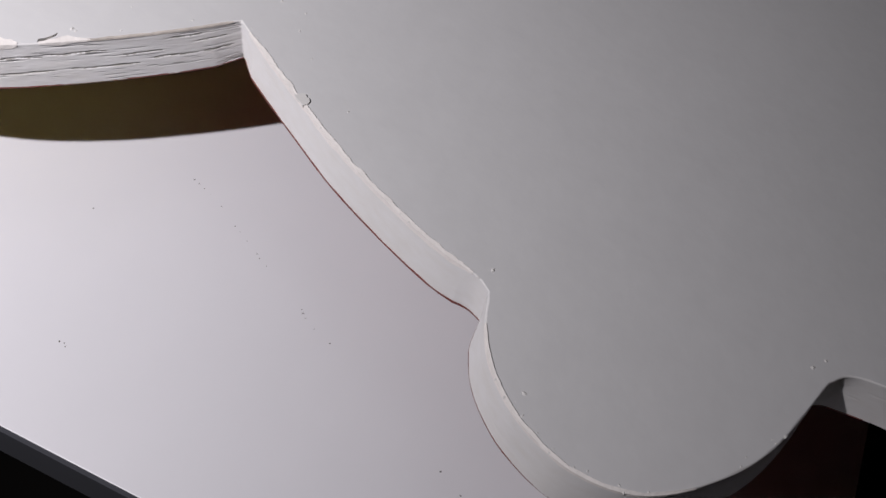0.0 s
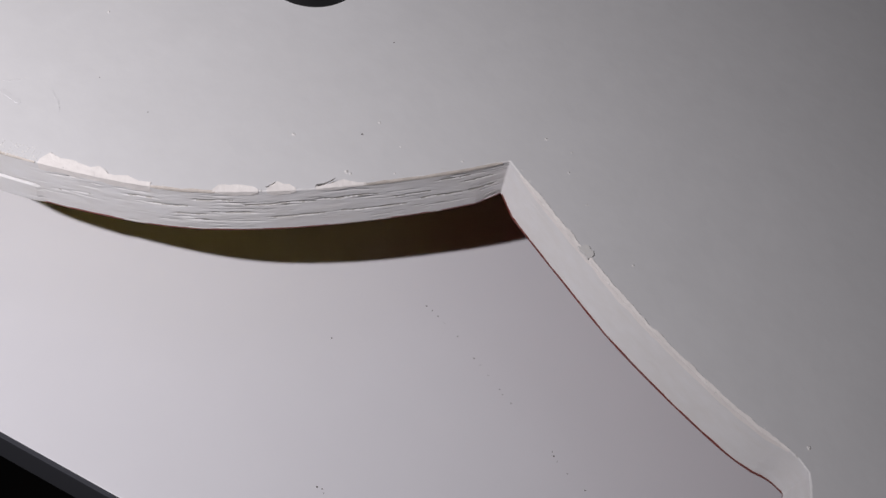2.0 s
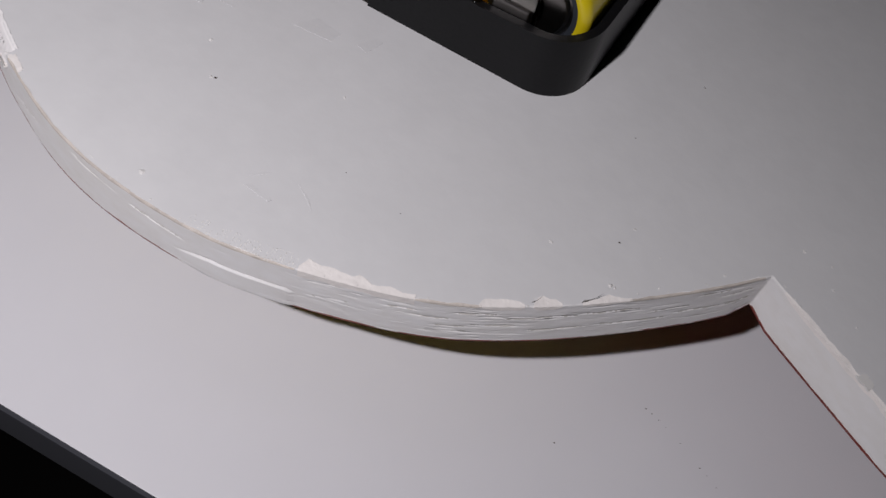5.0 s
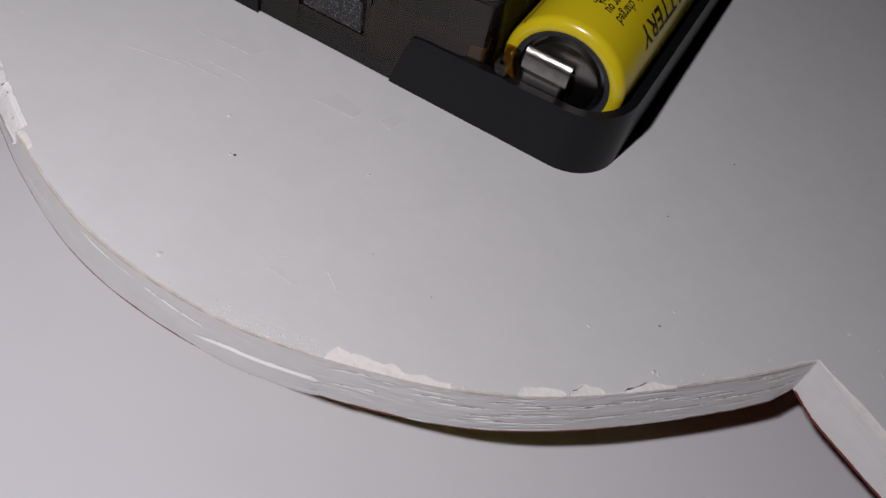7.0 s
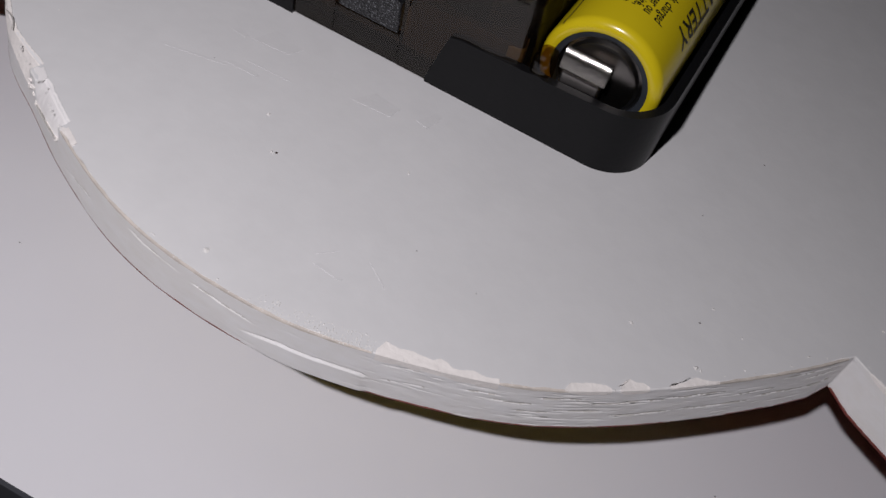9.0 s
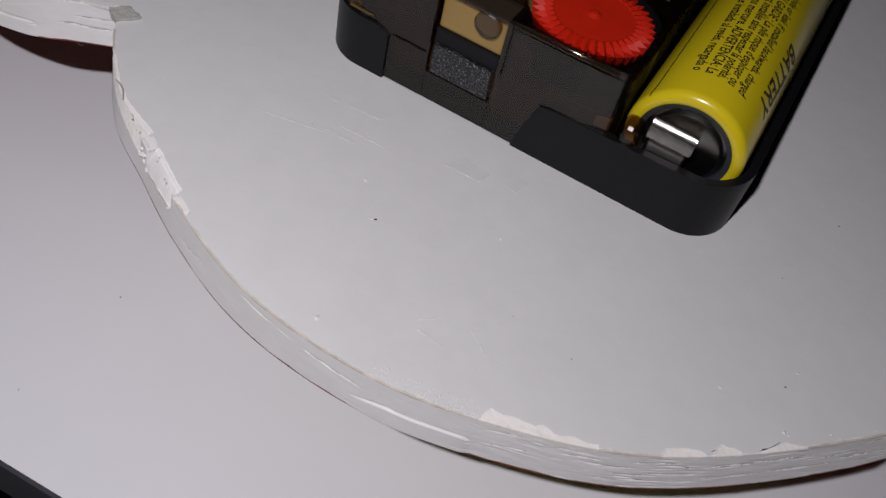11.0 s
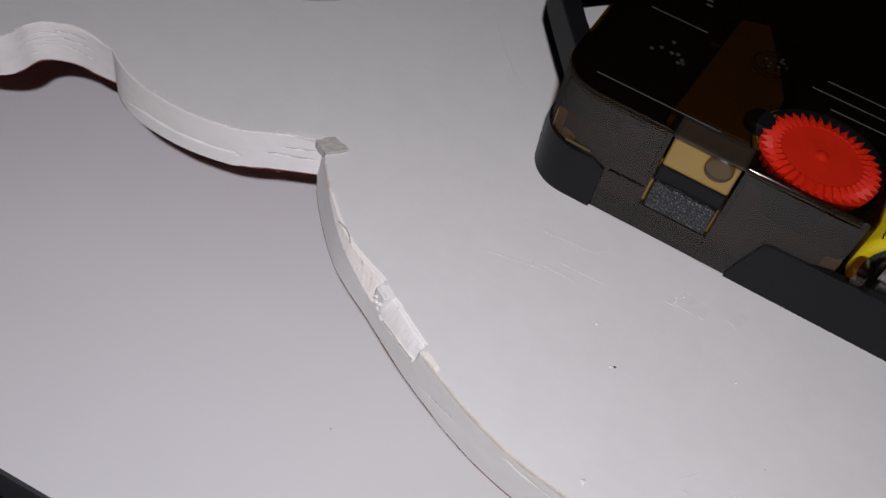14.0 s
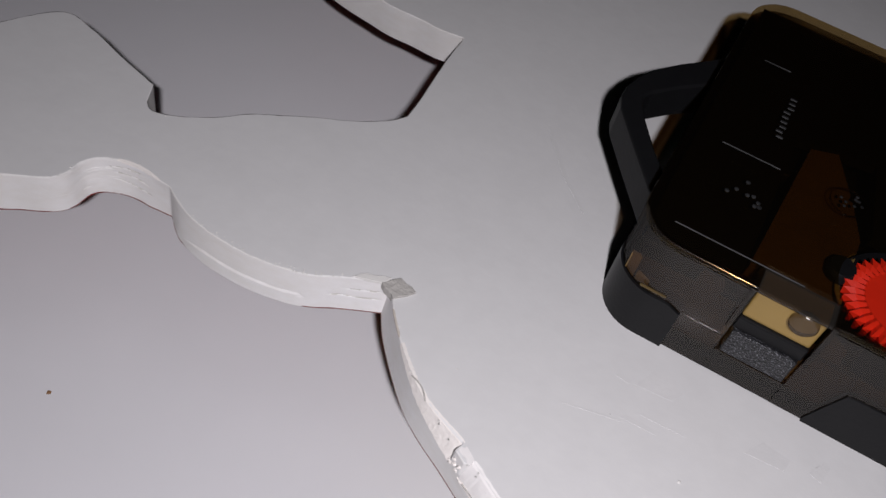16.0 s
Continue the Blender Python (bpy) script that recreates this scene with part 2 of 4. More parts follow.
def room():
    t = 0.1
    def slab(name, x0, x1, y0, y1, z0, z1, mat, label):
        ob = part(name, block(x0 * 1000, x1 * 1000, y0 * 1000, y1 * 1000, z0 * 1000, z1 * 1000, 0), mat)
        tagged(ob, label, name.split("_")[0], kind="structure")
    slab("floor", -ROOM, ROOM, -ROOM, ROOM, -0.85, -0.75, DARK_FLOOR, "dark floor far below the white table")
    slab("ceiling", -ROOM, ROOM, -ROOM, ROOM, 1.65, 1.75, ROOM_WALL, "plain unlit ceiling over the dark room")
    slab("wall_north", -ROOM, ROOM, ROOM, ROOM + t, -0.85, 1.75, ROOM_WALL, "plain painted wall of the dark room")
    slab("wall_south", -ROOM, ROOM, -ROOM - t, -ROOM, -0.85, 1.75, ROOM_WALL, "plain painted wall of the dark room")
    slab("wall_east", ROOM, ROOM + t, -ROOM, ROOM, -0.85, 1.75, ROOM_WALL, "plain painted wall of the dark room")
    slab("wall_west", -ROOM - t, -ROOM, -ROOM, ROOM, -0.85, 1.75, ROOM_WALL, "plain painted wall of the dark room")


room()


# ---- table ----
def table():
    th = empty("table", "white laminate table with a grey edge band", "table", (142.0, -78.0, -750.0))
    turn = Matrix.Rotation(radians(3.25), 4, "Z")
    corner = Vector((145.4 * MM, -77.4 * MM, 0))
    def put(ob):
        ob.data.transform(Matrix.Translation(corner) @ turn)
    top = part("tabletop", block(-900, 0, 0, 700, -9, 0, 0.12, 2), LAMINATE, th)
    put(top)
    band = part("edge_band", block(-900, 0, -0.5, 0.1, -9, -0.10, 0.1), EDGE_BAND, th, "grey edge band of the tabletop")
    put(band)
    band = part("edge_band", block(-0.1, 0.5, 0, 700, -9, -0.10, 0.1), EDGE_BAND, th, "grey edge band of the tabletop")
    put(band)
    for x in (-860, -60):
        for y in (80, 640):
            leg = part("leg", block(x, x + 40, y, y + 40, -750, -9, 2), EDGE_BAND, th)
            put(leg)
    return th


table()

# ---- the clock's cut-out board ----
TOP, LOW = 22.67, 16.8


def outline():
    """The scalloped outline, counter-clockwise, with the runs that lie near the camera finely stepped."""
    o = []
    o += curve_through([(-128, -50), (-116, -58.5), (-104, -57.8), (-97.5, -54.2), (-94.4, -52.2), (-93.2, -50.4), (-92.9, -47.6), (-91.2, -45.5), (-87.4, -44.2), (-81.7, -44.5)], 14)
    o += curve_through([(-81.7, -44.5), (-79.6, -45.7), (-76.6, -46.9), (-72.5, -47.6), (-66.6, -47.5), (-60.3, -46.0), (-55.8, -43.4), (-50.7, -40.7)], 14)
    o += curve_through([(-50.7, -40.7), (-47.4, -45.4), (-40.5, -52.2), (-32.8, -56.6), (-24.4, -61.2), (-14.0, -65.4), (-4.0, -67.1), (7.4, -66.8), (18.6, -64.0), (28.8, -60.0), (37.2, -54.6), (45.0, -48.0), (51.6, -41.6), (56.7, -35.9)], 34)
    o += curve_through([(56.7, -35.9), (61.8, -38.8), (68.4, -42.3), (75.6, -46.0), (83.1, -49.0), (90.5, -51.4), (95.2, -52.2), (97.2, -53.2)], 26)
    o += curve_through([(97.2, -53.2), (98.4, -56.3), (100.2, -59.5), (102.7, -62.0), (106.2, -64.2), (111.5, -65.7), (117.5, -64.7), (122.8, -60.4), (126.9, -54.3), (129.9, -44.8)], 14)
    o += curve_through([(129.9, -44.8), (131.8, -42.9), (136.5, -42.0), (150.0, -40.0), (166.0, -24.0), (158.0, 4.0), (140.0, 22.0)], 10)
    o += curve_through([(140.0, 22.0), (120.0, 52.0), (80.0, 74.0), (20.0, 92.0), (-40.0, 86.0), (-84.0, 60.0), (-110.0, 26.0), (-96.0, 11.5), (-81.3, 7.7), (-74.3, 7.6), (-70.1, 7.5), (-66.1, 8.2)], 12)
    o += curve_through([(-66.1, 8.2), (-65.6, 0.6), (-64.5, -8.8), (-64.2, -13.4)], 8)
    o += curve_through([(-64.2, -13.4), (-66.0, -16.0), (-70.1, -19.4), (-74.3, -21.9), (-78.2, -24.6), (-82.0, -27.3), (-84.1, -29.7), (-87.5, -32.6), (-90.4, -34.4)], 8)
    o += curve_through([(-90.4, -34.4), (-92.6, -34.9), (-94.0, -34.0)], 4)
    o += curve_through([(-94.0, -34.0), (-95.5, -30.8)], 6)
    o += curve_through([(-95.5, -30.8), (-102.7, -29.0), (-109.7, -27.0), (-115.4, -26.8), (-120.0, -34.0), (-128, -50)], 8)
    return o


# cracks between the layers: from x to x, heights at both ends, depth
CRACKS = ((42.6, 49.3, 18.9, 19.0, 0.40), (49.1, 56.2, 19.35, 19.5, 0.50), (35.0, 41.4, 20.7, 20.9, 0.42), (41.0, 46.6, 21.0, 21.0, 0.35), (37.0, 42.4, 18.7, 18.9, 0.40),
          (32.0, 37.2, 19.5, 19.4, 0.40), (52.8, 56.0, 20.9, 21.0, 0.30), (24.0, 28.2, 21.0, 20.9, 0.25), (26.4, 31.0, 20.2, 20.3, 0.28), (28.8, 33.4, 19.1, 19.2, 0.30),
          (29.6, 32.6, 18.4, 18.4, 0.26), (30.4, 34.8, 21.3, 21.4, 0.34), (17.0, 21.4, 19.3, 19.9, 0.22), (46.8, 51.0, 20.2, 20.4, 0.26), (50.6, 54.8, 21.7, 21.8, 0.30),
          (-3.0, 4.4, 20.9, 20.3, 0.24), (-12.0, -4.5, 21.6, 21.2, 0.16), (-24.0, -17.5, 18.4, 19.8, 0.20), (-90.5, -85.0, 20.6, 20.4, 0.34), (-90.0, -84.6, 19.3, 19.0, 0.30),
          (-91.5, -86.0, 21.5, 21.6, 0.26), (-58.0, -51.5, 19.6, 19.3, 0.26), (-56.0, -51.2, 20.8, 20.6, 0.22))
# stretches where the top layers are torn away: from x to x, width on the face, depth down the cut at both ends
SLOPES = ((-45.4, -38.9, 0.15, 0.55, 0.30, 1.5), (-38.9, -33.4, 0.55, 1.35, 1.5, 2.7), (-31.6, -25.0, 1.15, 1.10, 2.5, 2.0))


def slope_at(x):
    for xa, xb, wa, wb, da, db in SLOPES:
        if xa <= x <= xb:
            u = (x - xa) / (xb - xa)
            return wa + (wb - wa) * u, da + (db - da) * u
    return 0.0, 0.0


def crack_at(x, z, s):
    deep = 0.0
    for k, (xa, xb, za, zb, d) in enumerate(CRACKS):
        if xa < x < xb:
            u = (x - xa) / (xb - xa)
            line = za + (zb - za) * u + 0.16 * noise.noise((s * 0.55, k, 0.5)) + 0.05 * noise.noise((s * 2.3, k, 1.5))
            taper = min(1.0, (x - xa) / 0.8, (xb - x) / 0.8)
            gap = (z - line) / (0.06 + 0.06 * taper)
            deep += d * taper * max(0.0, 1 - abs(gap)) * (0.65 + 0.7 * noise.noise((s * 0.9, k, 3.5)))
    return deep


CORNERS = ((56.7, -35.9), (-81.7, -44.5), (97.2, -53.2), (129.9, -44.8))


def board():
    th = empty("clock_board", "white painted scalloped fibreboard clock back, lying face down above the table", "clock board", (0, 0, 0))
    o = outline()
    n = len(o)
    p = np.array(o)
    ahead, back = np.roll(p, -1, 0), np.roll(p, 1, 0)
    tangent = ahead - back
    tangent /= np.linalg.norm(tangent, axis=1)[:, None]
    inward = np.stack([-tangent[:, 1], tangent[:, 0]], 1)
    along = np.r_[0, np.cumsum(np.linalg.norm(ahead - p, axis=1))[:-1]]
    rows = 84
    verts, cracked = [], set()
    for j in range(rows + 1):
        z = TOP + (LOW - TOP) * j / rows
        for i in range(n):
            s = along[i]
            # the board comes apart in thin, nearly level layers, above all beside the peak
            x0, y0 = p[i]
            near = y0 < -34
            split = 0.06 + (0.94 * min(1.0, max(0.0, (x0 - 14) / 8)) if near and x0 < 56.6 else 0.0)
            if near and -95 < x0 < -89:
                split = 0.7
            wander = z + 0.5 * noise.noise((s * 0.03, 3.1, 0))
            layer = noise.noise((s * 0.035, wander * 1.9, 7.7))
            crack = max(0.0, 1 - abs(layer) * 24) * max(0.0, 0.10 + 1.7 * noise.noise((s * 0.09, z * 0.6, 1.0)))
            crack += 0.7 * max(0.0, 1 - abs(noise.noise((s * 0.06, wander * 3.4, 2.7))) * 20) * max(0.0, noise.noise((s * 0.13, z * 0.9, 5.0)))
            rough = 0.07 * noise.noise((s * 0.25, z * 1.2, 4.0)) + 0.03 * noise.noise((s * 1.6, z * 4, 9.0))
            deep = split * (0.8 * crack + 0.7 * rough) + 0.04 * noise.noise((s * 0.12, z * 0.3, 6.0))
            # lower layer sprung loose and proud of the rest
            for xa, xb, za in ((3.0, 15.8, 19.3), (-77.5, -60.0, 18.9)):
                if near and xa < x0 < xb:
                    free = min(1.0, (x0 - xa) / 4, (xb - x0) / 0.5)
                    zs = za - 0.10 * (1 - free) * 8 + 0.12 * noise.noise((s * 0.2, 8, 8))
                    deep += -0.16 * free if z < zs - 0.10 else (0.30 * free if z < zs + 0.12 else 0.0)
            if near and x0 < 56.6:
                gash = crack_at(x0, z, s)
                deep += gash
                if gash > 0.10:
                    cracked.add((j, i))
            wide, down = slope_at(x0) if near else (0.0, 0.0)
            if down and z > TOP - down:
                deep += wide * (z - TOP + down) / down
            if j == 0:
                deep = wide + 0.12 + 0.22 * max(0.0, noise.noise((s * 0.35, 0, 2.2))) + 0.12 * abs(noise.noise((s * 1.9, 0, 5.0)))
            if j == rows:
                deep = 0.05
            flare = (0.8 if 57 < x0 < 130 and near else 0.7) * (min(1.0, min(math.hypot(x0 - a, y0 - b) for a, b in CORNERS) / 3.5) if near else 0.0) * j / rows
            x, y = p[i] + inward[i] * (deep - flare)
            verts.append((x, y, z))
    faces = [(j * n + i, (j + 1) * n + i, (j + 1) * n + (i + 1) % n, j * n + (i + 1) % n) for j in range(rows) for i in range(n)]
    cut = solid("cut_edge", verts, faces, FIBRE, th, "rough layered raw fibreboard edge", smooth=True)
    # faces inside the cracks get the painted shade
    cut.data.materials.append(CRACK_SHADE)
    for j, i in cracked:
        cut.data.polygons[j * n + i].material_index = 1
    # paint of the front laps a little way up the cut
    lip, lip_faces = [], []
    shown = [i for i in range(n) if p[i][1] < -33 and -126 < p[i][0] < 136]
    gaps = [k for k in range(len(shown) - 1) if math.hypot(*(p[shown[k]] - p[shown[k + 1]])) > 8]
    for i in shown:
        x, y, _ = verts[rows * n + i]
        o_x, o_y = -inward[i] * 0.05
        up = (0.30 if 57 < x < 97 else 0.16) + 0.10 * noise.noise((along[i] * 0.4, 2, 2)) + 0.05 * noise.noise((along[i] * 2.0, 2, 2))
        lip += [(x + o_x, y + o_y, LOW - 0.02), (x + o_x, y + o_y, LOW + up), (x - 4 * o_x, y - 4 * o_y, LOW + up)]
    for k in range(len(shown) - 1):
        if k in gaps:
            continue
        lip_faces += [(3 * k, 3 * k + 3, 3 * k + 4, 3 * k + 1), (3 * k + 1, 3 * k + 4, 3 * k + 5, 3 * k + 2)]
    solid("paint_lip", lip, lip_faces, DARK_PAINT, th, "dark red-brown paint lapping up the lower edge")
    # the two faces
    def face(name, ring, mat, label, up):
        bm = bmesh.new()
        vs = [bm.verts.new(v) for v in ring]
        f = bm.faces.new(vs)
        f.normal_update()
        bmesh.ops.triangulate(bm, faces=[f], ngon_method="EAR_CLIP")
        return part(name, bm, mat, th, label)
    face("back_face", verts[:n], PAINT, "white painted back face with faint scuffs", True)
    face("front_face", [(x, y, LOW + 0.01) for x, y in p + inward * 0.1][::-1], FACE_PAINT, "olive and red painted front face", False)
    dial = part("dial_boss", prism(rounded(-22, 22, -20, 24, 18), 0, LOW), FACE_PAINT, th, "raised boss under the board that carries it")
    return th, p, inward, along


BOARD, EDGE, INWARD, ALONG = board()

# ---- clock movement ----
FRONT, BACK, LEFT, RIGHT = -29.2, 28.0, -28.0, 28.0
CASE_TOP = 39.4


def wall_strip(path, z0, z1, thick):
    """An upright wall along an open path; z1 may be a list of heights."""
    bm = bmesh.new()
    n = len(path)
    heights = z1 if isinstance(z1, list) else [z1] * n
    p = np.array(path, float)
    d = np.gradient(p, axis=0)
    d /= np.linalg.norm(d, axis=1)[:, None]
    inner = p + np.stack([-d[:, 1], d[:, 0]], 1) * thick
    a = [bm.verts.new((x, y, z0)) for x, y in p]
    b = [bm.verts.new((x, y, h)) for (x, y), h in zip(p, heights)]
    c = [bm.verts.new((x, y, h)) for (x, y), h in zip(inner, heights)]
    e = [bm.verts.new((x, y, z0)) for x, y in inner]
    for i in range(n - 1):
        for q, w in ((a, b), (b, c), (c, e), (e, a)):
            bm.faces.new((q[i], q[i + 1], w[i + 1], w[i]))
    bm.faces.new((a[0], b[0], c[0], e[0]))
    bm.faces.new((a[-1], e[-1], c[-1], b[-1]))
    return bm


def movement():
    th = empty("clock_movement", "black smoked plastic quartz clock movement on the white board", "clock movement", (0, 0, TOP))
    part("base_tray", prism(rounded(LEFT + 0.4, RIGHT - 0.2, FRONT + 0.4, BACK, 5.6), TOP, TOP + 1.6), BLACK_PLASTIC, th, "black plastic tray")
    # low black wall round the battery bay
    path = [(0.6, FRONT), (1.6, FRONT), (2.6, FRONT), (4, FRONT), (8, FRONT), (12.4, FRONT), (13.6, FRONT), (14.6, FRONT), (20.0, FRONT)] + arc(RIGHT - 6, FRONT + 6, 6, -90, 0, 10) + [(RIGHT, -15), (RIGHT, 0), (RIGHT, 15), (RIGHT, BACK - 1)]
    heights = [TOP + 0.8, 27.0, 30.3, 30.6, 30.7, 30.8, 31.0, 30.8, 31.0] + [31.0 + 0.06 * i for i in range(11)] + [31.4] * 4
    part("bay_wall", wall_strip(path, TOP, heights, 1.1), BLACK_PLASTIC, th, "low black wall round the battery bay", 40)
    path = [(LEFT, -8), (LEFT, -14), (LEFT, -20)] + arc(LEFT + 6, FRONT + 6, 6, 180, 270, 10) + [(-20.0, FRONT), (-18.2, FRONT)]
    path = [(x - 0.12 * (x < -20), y - 0.12) for x, y in path]
    heights = [30.2] * (len(path) - 1) + [29.4]
    part("corner_panel", wall_strip(path, TOP, heights, 0.5), BLACK_PLASTIC, th, "black corner panel", 40)
    # smoked cover: walls with an opening for the slider, lid with a round opening for the setting wheel
    cover_right = 11.6
    def cover_wall(path, z0, name="cover_wall"):
        return part(name, wall_strip(path, z0, CASE_TOP - 1.0, 0.9), SMOKE, th, "", 40)
    cover_wall([(LEFT + 0.1, BACK - 6), (LEFT + 0.1, 10), (LEFT + 0.1, -10)] + arc(LEFT + 6, FRONT + 6.1, 5.9, 180, 270, 10) + [(-18, FRONT + 0.2), (-12.6, FRONT + 0.2)], TOP + 0.2)
    cover_wall([(-3.6, FRONT + 0.2), (3, FRONT + 0.2), (8, FRONT + 0.2), (cover_right - 0.8, FRONT + 0.6), (cover_right, FRONT + 1.6), (cover_right, -10), (cover_right, 10), (cover_right, BACK - 1)], TOP + 0.2)
    cover_wall([(cover_right, BACK - 0.4), (0, BACK - 0.4), (-22, BACK - 0.4)] + arc(LEFT + 6, BACK - 6.4, 5.9, 90, 180, 8), TOP + 0.2)
    part("window_sill", block(-12.6, -3.6, FRONT + 0.2, FRONT + 1.2, TOP + 0.2, 27.0, 0.1), SMOKE, th)
    # lid
    rim = arc(LEFT + 6, FRONT + 6.1, 5.9, 180, 270, 10) + [(-12.7, FRONT + 0.2), (-12.7, FRONT + 4.2), (-3.5, FRONT + 4.2), (-3.5, FRONT + 0.2), (cover_right - 0.8, FRONT + 0.6), (cover_right, FRONT + 1.6), (cover_right, BACK)] + arc(LEFT + 6, BACK - 6, 5.9, 90, 180, 10)
    bm = bmesh.new()
    loop = [bm.verts.new((x, y, CASE_TOP)) for x, y in rim]
    for a, b in zip(loop, loop[1:] + loop[:1]):
        bm.edges.new((a, b))
    hole = [bm.verts.new((3.4 + 8.4 * math.cos(2 * math.pi * i / 48), -20.3 + 8.2 * math.sin(2 * math.pi * i / 48), CASE_TOP)) for i in range(48)]
    for a, b in zip(hole, hole[1:] + hole[:1]):
        bm.edges.new((a, b))
    bmesh.ops.triangle_fill(bm, use_beauty=True, edges=bm.edges[:])
    made = bmesh.ops.extrude_face_region(bm, geom=bm.faces[:])
    bmesh.ops.translate(bm, vec=(0, 0, -1.0), verts=[v for v in made["geom"] if isinstance(v, bmesh.types.BMVert)])
    lid = part("lid", bm, SMOKE_TOP, th, "glossy smoked lid", 35)
    tube("lid_rim", [(x, y, CASE_TOP - 0.55) for x, y in [(LEFT + 0.55, BACK - 7), (LEFT + 0.55, -8)] + arc(LEFT + 6, FRONT + 6.1, 5.5, 180, 270, 8) + [(-18, FRONT + 0.6), (-12.8, FRONT + 0.6)]], 0.56, SMOKE_TOP, lid)
    tube("lid_rim", [(x, y, CASE_TOP - 0.55) for x, y in [(-3.4, FRONT + 0.6), (3, FRONT + 0.6), (9.6, FRONT + 0.8), (cover_right - 0.5, FRONT + 2.2), (cover_right - 0.5, 0), (cover_right - 0.5, BACK - 1)]], 0.56, SMOKE_TOP, lid)
    # window at the front: tan block, dark ledge, textured slider
    tan = part("tan_block", block(-12.3, -3.9, FRONT + 1.0, FRONT + 5.0, 33.4, 38.3, 0.3), TAN, th, "tan plastic block behind the clear window")
    part("tan_boss", lathe([(0, 0), (1.5, 0), (1.7, 0.2), (1.7, 1.0), (0, 1.0)], 24, "y", (-6.2, FRONT + 0.2, 37.0)), CLEAR, tan, "clear round boss")
    part("ledge", block(-12.4, -3.8, FRONT + 0.6, FRONT + 4.0, 31.3, 33.4, 0.2), HANGER_PLASTIC, th, "dark grey ledge")
    part("slider", block(-12.1, -4.0, FRONT + 0.1, FRONT + 3.0, 27.1, 31.3, 0.25), TEXTURED, th, "textured black slider")
    part("window_pane", block(-12.7, -3.5, FRONT + 0.2, FRONT + 4.0, 38.5, 39.1, 0.2), CLEAR, th, "clear smoked pane")
    for x in (-12.9, -3.3):
        part("window_post", block(x - 0.35, x + 0.35, FRONT - 0.05, FRONT + 4.1, 31.4, 39.2, 0.15), SMOKE, th)
    # works under the lid
    part("wheel_well", lathe([(0, 33.5), (8.2, 33.5), (8.3, 38.3)], 40, "z", (3.4, -20.3, 0)), BLACK_PLASTIC, th, "dark well of the setting wheel", 40)
    part("works_plate", block(-26.5, 10.5, -22, 26.5, 29.5, 31.0, 0.4), HANGER_PLASTIC, th, "dark plastic works plate")
    part("works_bridge", prism([(-14.2, -24.6), (-3.2, -24.6), (-3.2, -12.0), (-5.4, -6.0), (-9.0, 2.0), (-12.6, 0.5)], 35.0, 37.6, 0.4), AMBER, th, "amber plastic bridge of the works")
    part("works_bridge", block(-2.4, 10.0, -27.6, -11, 31.6, 33.2, 0.5), AMBER, th, "amber plastic floor round the setting wheel")
    # added plate that keeps the back of the clear lid black
    part("hiding_plate", prism([(-26.6, -27.0), (-14.6, -27.0), (-14.6, 1.0), (-4.0, 3.0), (-2.0, -10.6), (10.6, -10.6), (10.6, 27.0), (-26.6, 27.0)], 36.4, 37.9, 0.2), HANGER_PLASTIC, th, "black plate added under the lid to hide the works")
    # added opaque backing, so that the smoked front renders evenly
    part("front_backing", block(-26.6, 10.8, FRONT + 2.3, FRONT + 2.8, TOP + 1.6, 33.0, 0.1), BROWN, th, "brown backing added behind the smoked cover")
    part("train_wheel", lathe([(0, 35.0), (9.5, 35.0), (9.8, 34.6), (9.8, 33.6), (0, 33.6)], 48, "z", (-16.4, 6.0, 0)), BLACK_PLASTIC, th, "black plastic train wheel", 40)
    part("pivot_boss", lathe([(0, 39.0), (1.6, 39.0), (1.9, 38.4), (1.9, 33.0), (0, 33.0)], 24, "z", (-4.6, -19.0, 0)), BLACK_PLASTIC, th, "black pivot boss", 40)
    # added tan strips imitate the orange-lit edges above the panels
    part("amber_glow_strip", block(2.6, 11.0, FRONT + 1.25, FRONT + 2.0, 30.4, 32.2, 0.2), TAN, th, "amber strip in place of light glowing through the smoked cover")
    part("amber_glow_strip", block(-25.0, -18.6, FRONT + 1.25, FRONT + 2.0, 30.0, 31.2, 0.2), TAN, th, "amber strip in place of light glowing through the smoked cover")
    for x in (-17.0, -1.5):
        part("window_lug", block(x - 1.6, x + 1.6, FRONT + 1.4, FRONT + 3.2, 32.4, 35.6, 0.7), TAN, th, "brown lug seen through the smoked cover")
    # setting wheel
    teeth = 38
    ring = []
    for i in range(teeth * 2):
        r = 7.35 if i % 2 == 0 else 6.0
        a = math.pi * i / teeth
        ring.append((r, a))
    bm = bmesh.new()
    def loop_at(scale, z, flat=None):
        return [bm.verts.new((3.3 + (flat or r * scale) * math.cos(a), -20.6 + (flat or r * scale) * math.sin(a), z)) for r, a in ring]
    def ridged(radius, peak, valley):
        return [bm.verts.new((3.3 + radius * math.cos(a) * (1 if r > 7 else valley[0]), -20.6 + radius * math.sin(a) * (1 if r > 7 else valley[0]), peak if r > 7 else valley[1])) for r, a in ring]
    loops = [loop_at(0.95, 37.0), loop_at(0.99, 38.3), ridged(7.35, 38.75, (0.83, 38.45)), ridged(6.2, 39.15, (0.93, 38.75)), ridged(5.0, 39.1, (1.0, 38.95)), loop_at(1, 38.95, 4.8), loop_at(1, 38.9, 1.6), loop_at(1, 38.95, 0.9), loop_at(1, 39.25, 0.35)]
    bm.faces.new(loops[0][::-1])
    for lower, upper in zip(loops, loops[1:]):
        for i in range(len(ring)):
            k = (i + 1) % len(ring)
